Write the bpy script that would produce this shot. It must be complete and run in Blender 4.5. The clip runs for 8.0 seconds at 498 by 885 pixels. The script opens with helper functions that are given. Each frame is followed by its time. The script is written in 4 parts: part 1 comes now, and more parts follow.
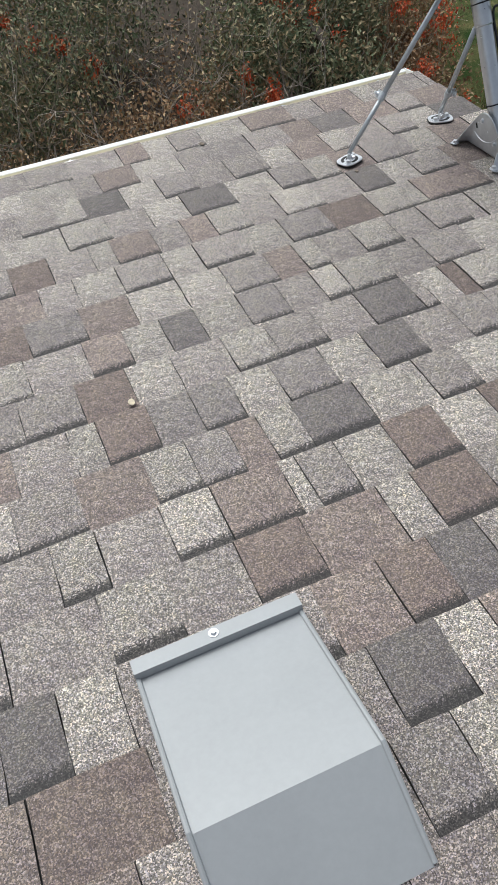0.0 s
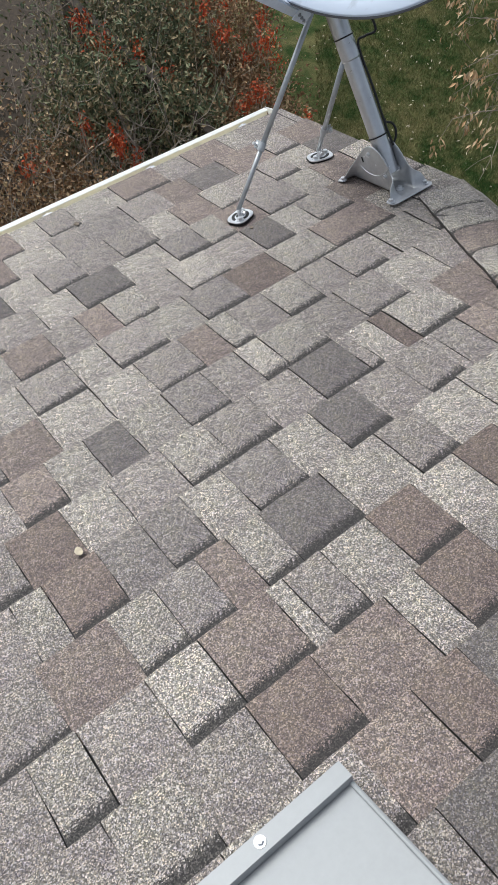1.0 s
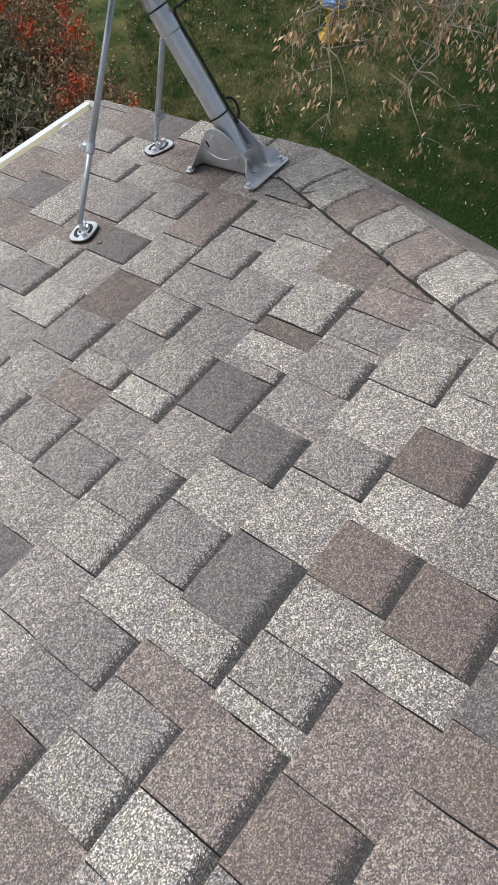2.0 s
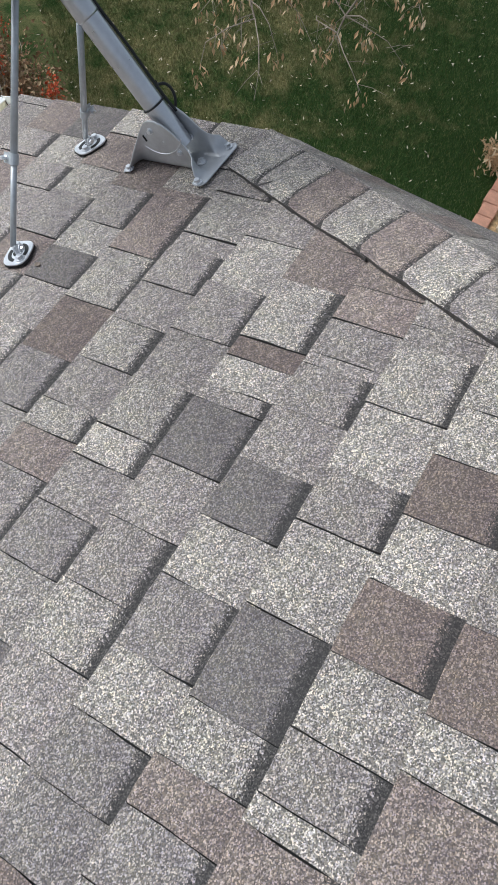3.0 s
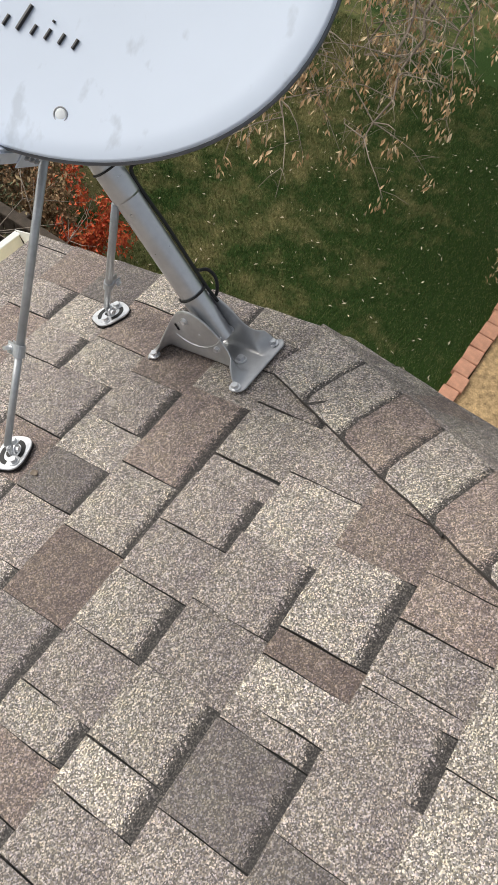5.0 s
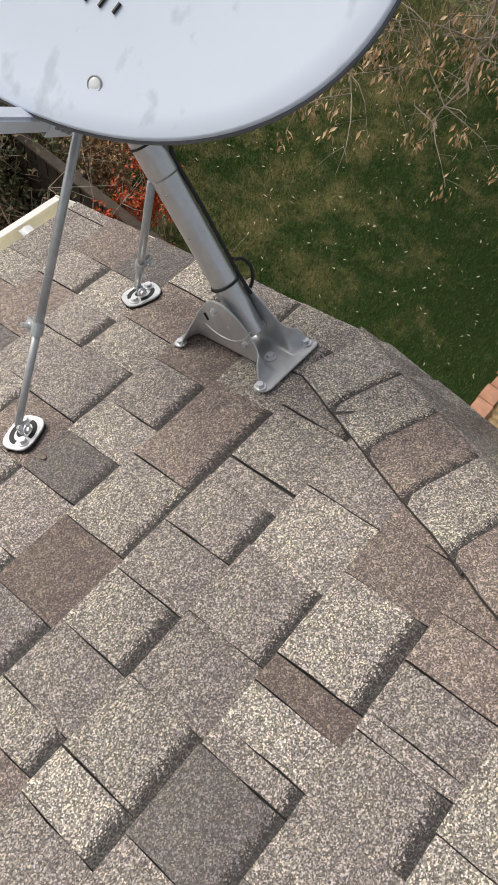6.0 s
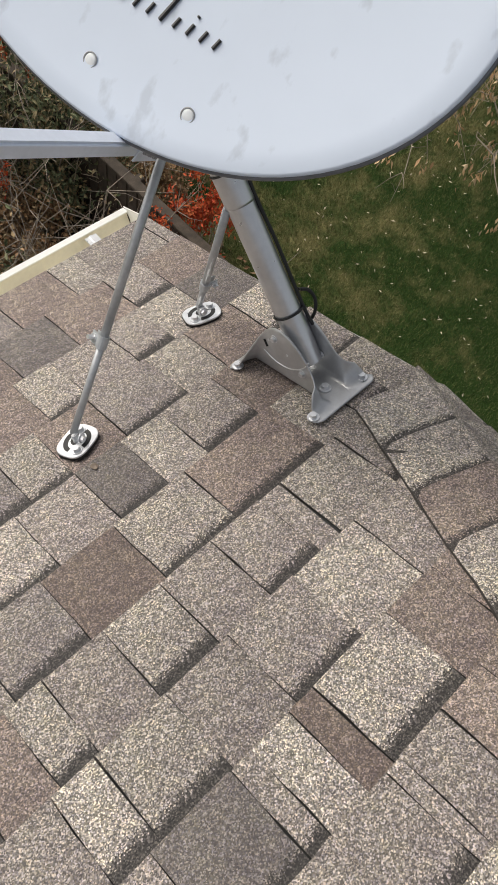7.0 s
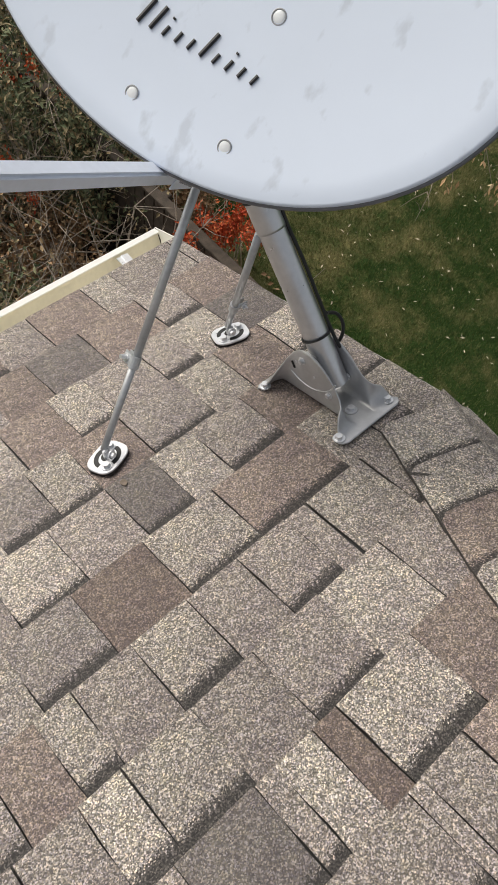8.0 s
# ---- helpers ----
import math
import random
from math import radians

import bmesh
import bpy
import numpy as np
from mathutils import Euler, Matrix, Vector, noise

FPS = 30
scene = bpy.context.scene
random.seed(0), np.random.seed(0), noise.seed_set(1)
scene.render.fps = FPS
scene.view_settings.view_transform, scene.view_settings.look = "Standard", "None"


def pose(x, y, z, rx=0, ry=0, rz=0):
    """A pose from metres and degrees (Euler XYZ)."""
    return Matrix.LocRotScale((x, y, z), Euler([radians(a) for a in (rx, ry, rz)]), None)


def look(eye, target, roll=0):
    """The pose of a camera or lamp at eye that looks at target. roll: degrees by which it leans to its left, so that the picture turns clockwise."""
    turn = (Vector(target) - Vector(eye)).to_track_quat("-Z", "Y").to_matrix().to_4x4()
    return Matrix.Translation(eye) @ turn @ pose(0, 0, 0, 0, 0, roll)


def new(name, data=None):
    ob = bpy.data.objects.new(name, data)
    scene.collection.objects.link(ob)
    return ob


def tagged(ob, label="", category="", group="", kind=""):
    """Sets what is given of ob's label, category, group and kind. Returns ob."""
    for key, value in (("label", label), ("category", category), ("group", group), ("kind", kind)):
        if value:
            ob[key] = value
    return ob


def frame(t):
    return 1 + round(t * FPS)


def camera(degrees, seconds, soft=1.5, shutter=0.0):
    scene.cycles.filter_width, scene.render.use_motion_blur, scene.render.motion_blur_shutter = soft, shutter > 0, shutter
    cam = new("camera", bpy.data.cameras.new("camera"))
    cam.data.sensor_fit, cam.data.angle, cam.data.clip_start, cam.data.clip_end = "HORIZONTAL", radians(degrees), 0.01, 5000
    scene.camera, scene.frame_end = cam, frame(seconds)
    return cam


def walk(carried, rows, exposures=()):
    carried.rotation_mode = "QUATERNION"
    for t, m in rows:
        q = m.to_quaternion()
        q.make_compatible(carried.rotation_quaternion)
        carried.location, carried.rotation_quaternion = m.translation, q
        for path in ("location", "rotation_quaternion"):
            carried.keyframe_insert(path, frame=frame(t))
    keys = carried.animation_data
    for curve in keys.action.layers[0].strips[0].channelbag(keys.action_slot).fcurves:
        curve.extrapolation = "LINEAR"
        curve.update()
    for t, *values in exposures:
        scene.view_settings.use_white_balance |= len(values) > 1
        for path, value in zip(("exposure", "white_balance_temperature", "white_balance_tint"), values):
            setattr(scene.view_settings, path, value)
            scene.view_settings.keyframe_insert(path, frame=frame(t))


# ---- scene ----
cam = camera(37.4, 8.0, shutter=0.0)
# The roof slope is 4 in 12. Roof coordinates: u along the eave, v down the slope, n out of it.
PITCH, HEIGHT = 18.4, 5.0
ROOF = pose(0, 0, HEIGHT, -PITCH)
PATH = [
    (0, (-1.084, -1.997, 1.095), (-0.656, -0.677, -0.346), -6.8),
    (0.5, (-1.079, -1.868, 1.09), (-0.62, -0.541, -0.334), -9.7),
    (1, (-1.059, -1.708, 1.1), (-0.379, -0.483, -0.327), -11.2),
    (1.5, (-0.973, -1.593, 1.085), (-0.154, -0.404, -0.299), -11.1),
    (1.7, (-0.949, -1.552, 1.046), (-0.086, -0.441, -0.376), -11.8),
    (2.8, (-0.764, -1.392, 0.972), (0.025, -0.467, -0.617), -22.5),
    (3, (-0.752, -1.345, 0.972), (0.075, -0.438, -0.607), -20.5),
    (3.5, (-0.696, -1.231, 1.005), (0.163, -0.311, -0.549), -20.2),
    (4, (-0.531, -1.185, 0.992), (0.375, -0.183, -0.482), -15.8),
    (4.5, (-0.439, -1.074, 1.007), (0.56, -0.081, -0.413), -12.4),
    (4.7, (-0.432, -1.031, 1.009), (0.559, -0.079, -0.445), -12.9),
    (5.8, (-0.315, -0.992, 0.97), (0.555, -0.03, -0.553), -11.7),
    (6, (-0.318, -0.982, 0.971), (0.537, -0.01, -0.553), -10.4),
    (6.5, (-0.321, -0.961, 0.979), (0.496, 0.05, -0.542), -10.5),
    (7, (-0.333, -0.945, 1.003), (0.488, 0.095, -0.495), -7.4),
    (7.5, (-0.339, -0.94, 1.009), (0.46, 0.128, -0.481), -8.0),
    (8, (-0.347, -0.944, 1.03), (0.456, 0.151, -0.439), -7.8),
]
EXPOSURES = [(0.0, 0.12, 6020, 6), (1.6, 0.08, 6000, 7), (3.5, 0.12, 5780, 6), (4.5, 0.22, 6420, 7), (5.8, 0.08, 6720, 9), (8.0, 0.05, 6840, 9)]
walk(cam, [(t, ROOF @ look(eye, target, roll)) for t, eye, target, roll in PATH], EXPOSURES)

# ---- light: an overcast day ----
world = bpy.data.worlds.new("overcast_sky")
scene.world = world
world.use_nodes = True
wn = world.node_tree
sky = wn.nodes.new("ShaderNodeTexSky")
sky.sky_type, sky.sun_disc = "NISHITA", False
sky.sun_elevation, sky.sun_rotation = radians(46.5), radians(348)
sky.air_density, sky.dust_density, sky.ozone_density = 1.0, 4.0, 0.6
grey = wn.nodes.new("ShaderNodeHueSaturation")
grey.inputs["Saturation"].default_value = 0.35
wn.links.new(sky.outputs[0], grey.inputs["Color"])
wn.links.new(grey.outputs[0], wn.nodes["Background"].inputs[0])
wn.nodes["Background"].inputs[1].default_value = 0.13
sun = new("sun", bpy.data.lights.new("sun", "SUN"))
sun.data.energy, sun.data.angle, sun.data.color = 1.5, radians(28), (1.0, 0.96, 0.9)
sun.matrix_world = look((-1.6, 7.6, 10.2), (0, 0, 2))


# ---- materials ----
class Nodes:
    """Short hand for building one node material."""

    def __init__(self, name, rough=0.8, metal=0.0):
        self.mat = bpy.data.materials.new(name)
        self.mat.use_nodes = True
        self.t = self.mat.node_tree
        self.b = self.t.nodes["Principled BSDF"]
        self.b.inputs["Roughness"].default_value = rough
        self.b.inputs["Metallic"].default_value = metal
        self.coord = self.t.nodes.new("ShaderNodeTexCoord")

    def put(self, node, socket, value):
        if hasattr(value, "is_linked"):
            self.t.links.new(value, node.inputs[socket])
        else:
            node.inputs[socket].default_value = value

    def noise(self, scale, detail=4, rough=0.6, space="Object", stretch=None):
        n = self.t.nodes.new("ShaderNodeTexNoise")
        self.put(n, "Scale", scale), self.put(n, "Detail", detail), self.put(n, "Roughness", rough)
        src = self.coord.outputs[space]
        if stretch:
            m = self.t.nodes.new("ShaderNodeMapping")
            self.t.links.new(src, m.inputs[0])
            m.inputs["Scale"].default_value = stretch
            src = m.outputs[0]
        self.t.links.new(src, n.inputs["Vector"])
        return n.outputs["Fac"]

    def cells(self, scale, out="Color", space="Object"):
        n = self.t.nodes.new("ShaderNodeTexVoronoi")
        self.put(n, "Scale", scale)
        self.t.links.new(self.coord.outputs[space], n.inputs["Vector"])
        return n.outputs[out]

    def ramp(self, fac, *stops):
        n = self.t.nodes.new("ShaderNodeValToRGB")
        while len(n.color_ramp.elements) < len(stops):
            n.color_ramp.elements.new(0.5)
        for e, (p, c) in zip(n.color_ramp.elements, stops):
            e.position = p
            e.color = (*c, 1) if hasattr(c, "__len__") else (c, c, c, 1)
        self.t.links.new(fac, n.inputs[0])
        return n.outputs[0]

    def mix(self, fac, a, b, how="MIX"):
        n = self.t.nodes.new("ShaderNodeMix")
        n.data_type, n.blend_type = "RGBA", how
        for s, v in ((0, fac), (6, a), (7, b)):
            if hasattr(v, "is_linked"):
                self.t.links.new(v, n.inputs[s])
            elif s and not hasattr(v, "__len__"):
                n.inputs[s].default_value = (v, v, v, 1)
            elif s:
                n.inputs[s].default_value = (*v, 1)
            else:
                n.inputs[s].default_value = v
        return n.outputs[2]

    def math(self, how, a, b=0.0):
        n = self.t.nodes.new("ShaderNodeMath")
        n.operation = how
        self.put(n, 0, a), self.put(n, 1, b)
        return n.outputs[0]

    def bump(self, height, strength=0.3, distance=0.002):
        n = self.t.nodes.new("ShaderNodeBump")
        self.put(n, "Strength", strength), self.put(n, "Distance", distance)
        self.t.links.new(height, n.inputs["Height"])
        self.t.links.new(n.outputs[0], self.b.inputs["Normal"])

    def done(self, colour, rough=None):
        self.put(self.b, "Base Color", colour if hasattr(colour, "is_linked") else (*colour, 1))
        if rough is not None:
            self.put(self.b, "Roughness", rough)
        return self.mat


def shingle_material(name="mineral_granules", joined=False):
    """Mineral granules; the object's colour is the blend's tone, its alpha the width of the dark band printed at the upper edge."""
    m = Nodes(name, 0.72)
    info = m.t.nodes.new("ShaderNodeObjectInfo")
    grain = m.cells(550, "Color")
    sep = m.t.nodes.new("ShaderNodeSeparateColor")
    m.t.links.new(grain, sep.inputs[0])
    speck = m.ramp(sep.outputs[0], (0.0, 0.17), (0.4, 0.52), (0.64, 0.9), (0.82, 1.5), (1.0, 2.3))
    tint = m.ramp(sep.outputs[2], (0.0, (0.93, 0.93, 1.06)), (0.45, (1.0, 0.99, 0.97)), (1.0, (1.07, 1.0, 0.88)))
    coarse = m.noise(170, 3)
    speck2 = m.ramp(coarse, (0.32, 0.83), (0.5, 1.0), (0.68, 1.17))
    patch = m.ramp(m.noise(9, 3), (0.3, (0.91, 0.86, 0.89)), (0.7, (1.12, 1.11, 1.05)))
    clump = m.ramp(m.noise(38, 4, 0.65), (0.3, (0.8, 0.79, 0.82)), (0.5, (1.0, 1.0, 1.0)), (0.7, (1.17, 1.17, 1.1)))
    # the dark blends carry fewer pale granules than the light ones
    grey = m.t.nodes.new("ShaderNodeRGBToBW")
    m.t.links.new(info.outputs["Color"], grey.inputs[0])
    calm = m.ramp(grey.outputs[0], (0.15, 0.36), (0.27, 0.12), (0.37, 0.04), (0.5, 0.2))
    speck = m.mix(calm, speck, 0.92)
    tone = m.mix(1.0, m.mix(1.0, info.outputs["Color"], speck, "MULTIPLY"), speck2, "MULTIPLY")
    tone = m.mix(1.0, m.mix(1.0, tone, patch, "MULTIPLY"), clump, "MULTIPLY")
    tone = m.mix(1.0, tone, tint, "MULTIPLY")
    vary = m.math("ADD", m.math("MULTIPLY", info.outputs["Random"], 0.26), 0.87)
    tone = m.mix(1.0, tone, vary, "MULTIPLY")
    if joined:
        island = m.t.nodes.new("ShaderNodeNewGeometry").outputs["Random Per Island"]
        tone = m.mix(1.0, tone, m.ramp(island, (0.0, (0.52, 0.49, 0.5)), (0.25, (0.78, 0.7, 0.66)), (0.5, (0.95, 0.95, 0.95)), (1.0, (1.3, 1.3, 1.27))), "MULTIPLY")
    xyz = m.t.nodes.new("ShaderNodeSeparateXYZ")
    m.t.links.new(m.coord.outputs["Object"], xyz.inputs[0])
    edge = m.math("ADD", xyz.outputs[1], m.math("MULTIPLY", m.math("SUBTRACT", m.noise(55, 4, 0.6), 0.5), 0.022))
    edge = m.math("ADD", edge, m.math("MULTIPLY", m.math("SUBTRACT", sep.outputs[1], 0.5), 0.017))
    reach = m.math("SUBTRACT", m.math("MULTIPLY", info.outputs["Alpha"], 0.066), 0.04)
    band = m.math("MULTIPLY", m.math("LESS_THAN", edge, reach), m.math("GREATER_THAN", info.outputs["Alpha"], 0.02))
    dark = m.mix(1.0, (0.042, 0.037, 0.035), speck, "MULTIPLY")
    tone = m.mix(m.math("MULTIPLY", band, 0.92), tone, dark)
    m.bump(m.mix(0.35, sep.outputs[1], coarse), 0.7, 0.0013)
    return m.done(tone)


def plain(name, colour, rough, metal=0.0, scale=6, spread=0.12, relief=0.0, fine=90):
    m = Nodes(name, rough, metal)
    a = m.ramp(m.noise(scale, 5), (0.3, 1 - spread), (0.7, 1 + spread))
    b = m.ramp(m.noise(fine, 3), (0.3, 1 - spread / 2), (0.7, 1 + spread / 2))
    col = m.mix(1.0, m.mix(1.0, colour, a, "MULTIPLY"), b, "MULTIPLY")
    if relief:
        m.bump(m.noise(fine, 4), relief, 0.002)
    return m.done(col, m.math("ADD", m.math("MULTIPLY", m.noise(scale * 2, 4), 0.16), rough - 0.08))


SHINGLE = shingle_material()
SHINGLE_FIELD = shingle_material("mineral_granules_far", True)
DECK = plain("bitumen_felt", (0.03, 0.03, 0.03), 0.9)
BITUMEN = plain("bitumen_cut_edge", (0.06, 0.054, 0.05), 0.85, scale=60, spread=0.4)
GUTTER = plain("cream_enamel", (0.78, 0.74, 0.62), 0.42, spread=0.07, scale=5)
GUTTER_RIM = plain("chalked_cream_enamel", (0.86, 0.86, 0.83), 0.5, spread=0.06)
GALV = plain("galvanised_steel", (0.47, 0.49, 0.51), 0.42, 0.4, scale=14, spread=0.16)
ZINC = plain("bright_zinc", (0.74, 0.75, 0.77), 0.3, 0.65, scale=30, spread=0.12)
MAST = plain("grey_powder_coat_mast", (0.62, 0.63, 0.65), 0.3, 0.8, scale=12, spread=0.07)
DARK_STEEL = plain("grey_painted_steel", (0.30, 0.31, 0.33), 0.42, 0.35, scale=16, spread=0.1)
FOOT = plain("galvanised_sheet", (0.56, 0.565, 0.575), 0.36, 0.65, scale=18, spread=0.1)
DISH_EDGE = plain("dark_rolled_edge_paint", (0.14, 0.15, 0.17), 0.4, 0.2, scale=16, spread=0.1)
VENT = plain("grey_enamelled_sheet", (0.36, 0.368, 0.373), 0.45, 0.1, scale=5, spread=0.05)
ARM_PAINT = plain("pale_grey_arm_paint", (0.72, 0.77, 0.87), 0.4, 0.0, scale=7, spread=0.06)
BOLT_PAINT = plain("pale_painted_bolt", (0.78, 0.81, 0.83), 0.35, 0.1, scale=30, spread=0.06)
LITTER_PALE = plain("bleached_leaf", (0.6, 0.52, 0.38), 0.8, scale=2, spread=0.3)
BLACK = plain("black_rubber", (0.012, 0.012, 0.013), 0.5)
INK = plain("black_print", (0.015, 0.016, 0.02), 0.5)
SIDING = plain("painted_siding", (0.55, 0.5, 0.42), 0.7)
MULCH = plain("dead_leaf_mulch", (0.055, 0.04, 0.027), 0.95, scale=20, spread=0.5, relief=0.8, fine=60)
BRICK = plain("terracotta_brick", (0.56, 0.29, 0.19), 0.85, scale=9, spread=0.22, relief=0.4, fine=120)
BARK = plain("grey_brown_bark", (0.2, 0.16, 0.125), 0.9, scale=14, spread=0.4, relief=0.8, fine=70)
TWIG = plain("dry_twig", (0.42, 0.355, 0.27), 0.9, scale=10, spread=0.35)
BARE_TWIG = plain("grey_brown_bare_twig", (0.3, 0.255, 0.21), 0.9, scale=10, spread=0.4)
FENCE = plain("weathered_fence_wood", (0.07, 0.055, 0.042), 0.9, scale=12, spread=0.35, relief=0.5)
BRANCH = plain("pale_grey_branch", (0.3, 0.25, 0.2), 0.85, scale=9, spread=0.3)


def dish_material():
    m = Nodes("pale_grey_dish_enamel", 0.38)
    stain = m.ramp(m.noise(28, 4, 0.5, stretch=(1.0, 0.55, 1.0)), (0.6, 0.0), (0.69, 1.0))
    soft = m.ramp(m.noise(3, 3), (0.3, 0.97), (0.7, 1.03))
    col = m.mix(m.math("MULTIPLY", stain, 0.5), (0.645, 0.722, 0.845), (0.42, 0.47, 0.55))
    return m.done(m.mix(1.0, col, soft, "MULTIPLY"), m.math("ADD", m.math("MULTIPLY", stain, 0.2), 0.36))


def foliage_material(name, a, b, dry):
    m = Nodes(name, 0.6)
    island = m.t.nodes.new("ShaderNodeNewGeometry").outputs["Random Per Island"]
    half = tuple((p + q) / 2 for p, q in zip(a, dry))
    col = m.ramp(island, (0.0, a), (0.5, b), (0.78, half), (1.0, dry))
    col = m.mix(1.0, col, m.ramp(m.noise(7, 3), (0.3, 0.7), (0.7, 1.25)), "MULTIPLY")
    m.b.inputs["Specular IOR Level"].default_value = 0.25
    return m.done(col)


def dry_lawn(m, lo, hi):
    """Where the grass is worn and dry: patches, thicker towards the shrubs and the tree."""
    xyz = m.t.nodes.new("ShaderNodeSeparateXYZ")
    m.t.links.new(m.coord.outputs["Object"], xyz.inputs[0])
    near = m.math("MULTIPLY", m.math("SUBTRACT", xyz.outputs[1], m.math("MULTIPLY", xyz.outputs[0], 0.12)), 0.07)
    broad = m.math("MULTIPLY", m.math("SUBTRACT", m.noise(0.7, 3, 0.6), 0.5), 0.5)
    spot = m.math("ADD", m.noise(2.4, 6, 0.72), broad)
    return m.ramp(m.math("ADD", spot, m.math("MINIMUM", m.math("MAXIMUM", near, -0.08), 0.15)), (lo, 0.0), (hi, 0.9))


def lawn_material():
    m = Nodes("autumn_lawn", 0.95)
    worn = dry_lawn(m, 0.53, 0.78)
    fine = m.ramp(m.noise(55, 5, 0.7), (0.3, 0.45), (0.7, 1.6))
    col = m.mix(worn, (0.034, 0.066, 0.017), (0.19, 0.172, 0.074))
    m.bump(m.noise(90, 5), 0.9, 0.02)
    m.b.inputs["Specular IOR Level"].default_value = 0.1
    return m.done(m.mix(1.0, col, fine, "MULTIPLY"))


def grass_material():
    m = Nodes("grass_blades", 0.7)
    island = m.t.nodes.new("ShaderNodeNewGeometry").outputs["Random Per Island"]
    worn = dry_lawn(m, 0.53, 0.78)
    green = m.ramp(island, (0.0, (0.026, 0.054, 0.013)), (0.6, (0.066, 0.112, 0.029)), (1.0, (0.2, 0.215, 0.08)))
    tired = m.ramp(island, (0.0, (0.1, 0.105, 0.036)), (0.6, (0.25, 0.225, 0.095)), (1.0, (0.52, 0.44, 0.25)))
    m.b.inputs["Specular IOR Level"].default_value = 0.2
    return m.done(m.mix(worn, green, tired))


DISH = dish_material()
EVERGREEN = foliage_material("juniper_needles", (0.045, 0.066, 0.032), (0.19, 0.215, 0.115), (0.5, 0.38, 0.22))
RUSSET = foliage_material("russet_leaves", (0.16, 0.1, 0.055), (0.32, 0.185, 0.095), (0.5, 0.36, 0.2))
RED = foliage_material("orange_red_leaves", (0.36, 0.045, 0.02), (0.56, 0.1, 0.035), (0.62, 0.18, 0.06))
TAN = foliage_material("dry_tan_leaves", (0.55, 0.34, 0.18), (0.7, 0.49, 0.29), (0.8, 0.66, 0.45))
GRASS = grass_material()
LAWN = lawn_material()


# ---- building helpers ----
def mesh_of(name, bm, *materials, smooth=False):
    me = bpy.data.meshes.new(name)
    bm.to_mesh(me)
    bm.free()
    for mat in materials:
        me.materials.append(mat)
    if smooth:
        for p in me.polygons:
            p.use_smooth = True
    return me


def part(name, bm, material, parent=None, label="", smooth=False, m=None):
    """One mesh object; under parent, or top-level when parent is None."""
    ob = new(name, mesh_of(name, bm, material, smooth=smooth))
    ob.parent = parent
    if m is not None:
        ob.matrix_basis = m
    return tagged(ob, label)


def empty(name, m, label, category, group="", kind=""):
    ob = new(name)
    ob.empty_display_size = 0.05
    ob.matrix_basis = m
    return tagged(ob, label, category, group, kind)


def box(bm, a, b, m=None, bevel=0.0):
    lo, hi = Vector(a), Vector(b)
    mm = Matrix.Translation((lo + hi) / 2) @ Matrix.Diagonal((*(hi - lo), 1))
    vs = bmesh.ops.create_cube(bm, size=1, matrix=(m or Matrix()) @ mm)["verts"]
    if bevel:
        es = list({e for v in vs for e in v.link_edges})
        bmesh.ops.bevel(bm, geom=es, offset=bevel, segments=2, affect="EDGES")
    return bm


def tube(bm, pts, radii, sides=12, caps=True):
    """A round tube through the points, with a radius for each or one for all."""
    pts = [Vector(p) for p in pts]
    if not hasattr(radii, "__len__"):
        radii = [radii] * len(pts)
    rings, side = [], None
    for i, p in enumerate(pts):
        d = (pts[min(i + 1, len(pts) - 1)] - pts[max(i - 1, 0)]).normalized()
        if side is None:
            side = d.orthogonal().normalized()
        side = (side - d * side.dot(d)).normalized()
        up = d.cross(side)
        rings.append([bm.verts.new(p + radii[i] * (side * math.cos(a) + up * math.sin(a)))
                      for a in (2 * math.pi * k / sides for k in range(sides))])
    for r, s in zip(rings, rings[1:]):
        for k in range(sides):
            bm.faces.new((r[k], r[(k + 1) % sides], s[(k + 1) % sides], s[k]))
    if caps:
        bm.faces.new(rings[0][::-1])
        bm.faces.new(rings[-1])
    return bm


def prism(bm, outline, lo, hi, place=lambda x, y, z: (x, y, z)):
    """A flat outline of (x, y) pulled from height lo to hi."""
    a = [bm.verts.new(place(x, y, lo)) for x, y in outline]
    b = [bm.verts.new(place(x, y, hi)) for x, y in outline]
    n = len(outline)
    for i in range(n):
        bm.faces.new((a[i], a[(i + 1) % n], b[(i + 1) % n], b[i]))
    bm.faces.new(a[::-1]), bm.faces.new(b)
    bmesh.ops.recalc_face_normals(bm, faces=bm.faces[:])
    return bm


def hex_bolt(bm, at, axis, r=0.007, h=0.006, washer=0.011):
    q = Vector(axis).to_track_quat("Z", "Y").to_matrix().to_4x4()
    m = Matrix.Translation(at) @ q
    bmesh.ops.create_cone(bm, cap_ends=True, segments=16, radius1=washer, radius2=washer * 0.95, depth=0.002,
                          matrix=m @ Matrix.Translation((0, 0, 0.001)))
    bmesh.ops.create_cone(bm, cap_ends=True, segments=6, radius1=r, radius2=r * 0.88, depth=h,
                          matrix=m @ Matrix.Translation((0, 0, 0.002 + h / 2)))
    return bm


# ---- the house ----
EXPOSURE_V, LINE0 = 0.143, -0.2165          # shingle exposure, and one course line
EAVE_V, RAKE_U = 0.500, 0.566
CREST, ALONG = Vector((0.566, -0.35, 0.0)), Vector((-0.392, -0.92, 0.0))   # hip line in roof coordinates


def crest_u(v):
    return CREST.x + (v - CREST.y) / ALONG.y * ALONG.x


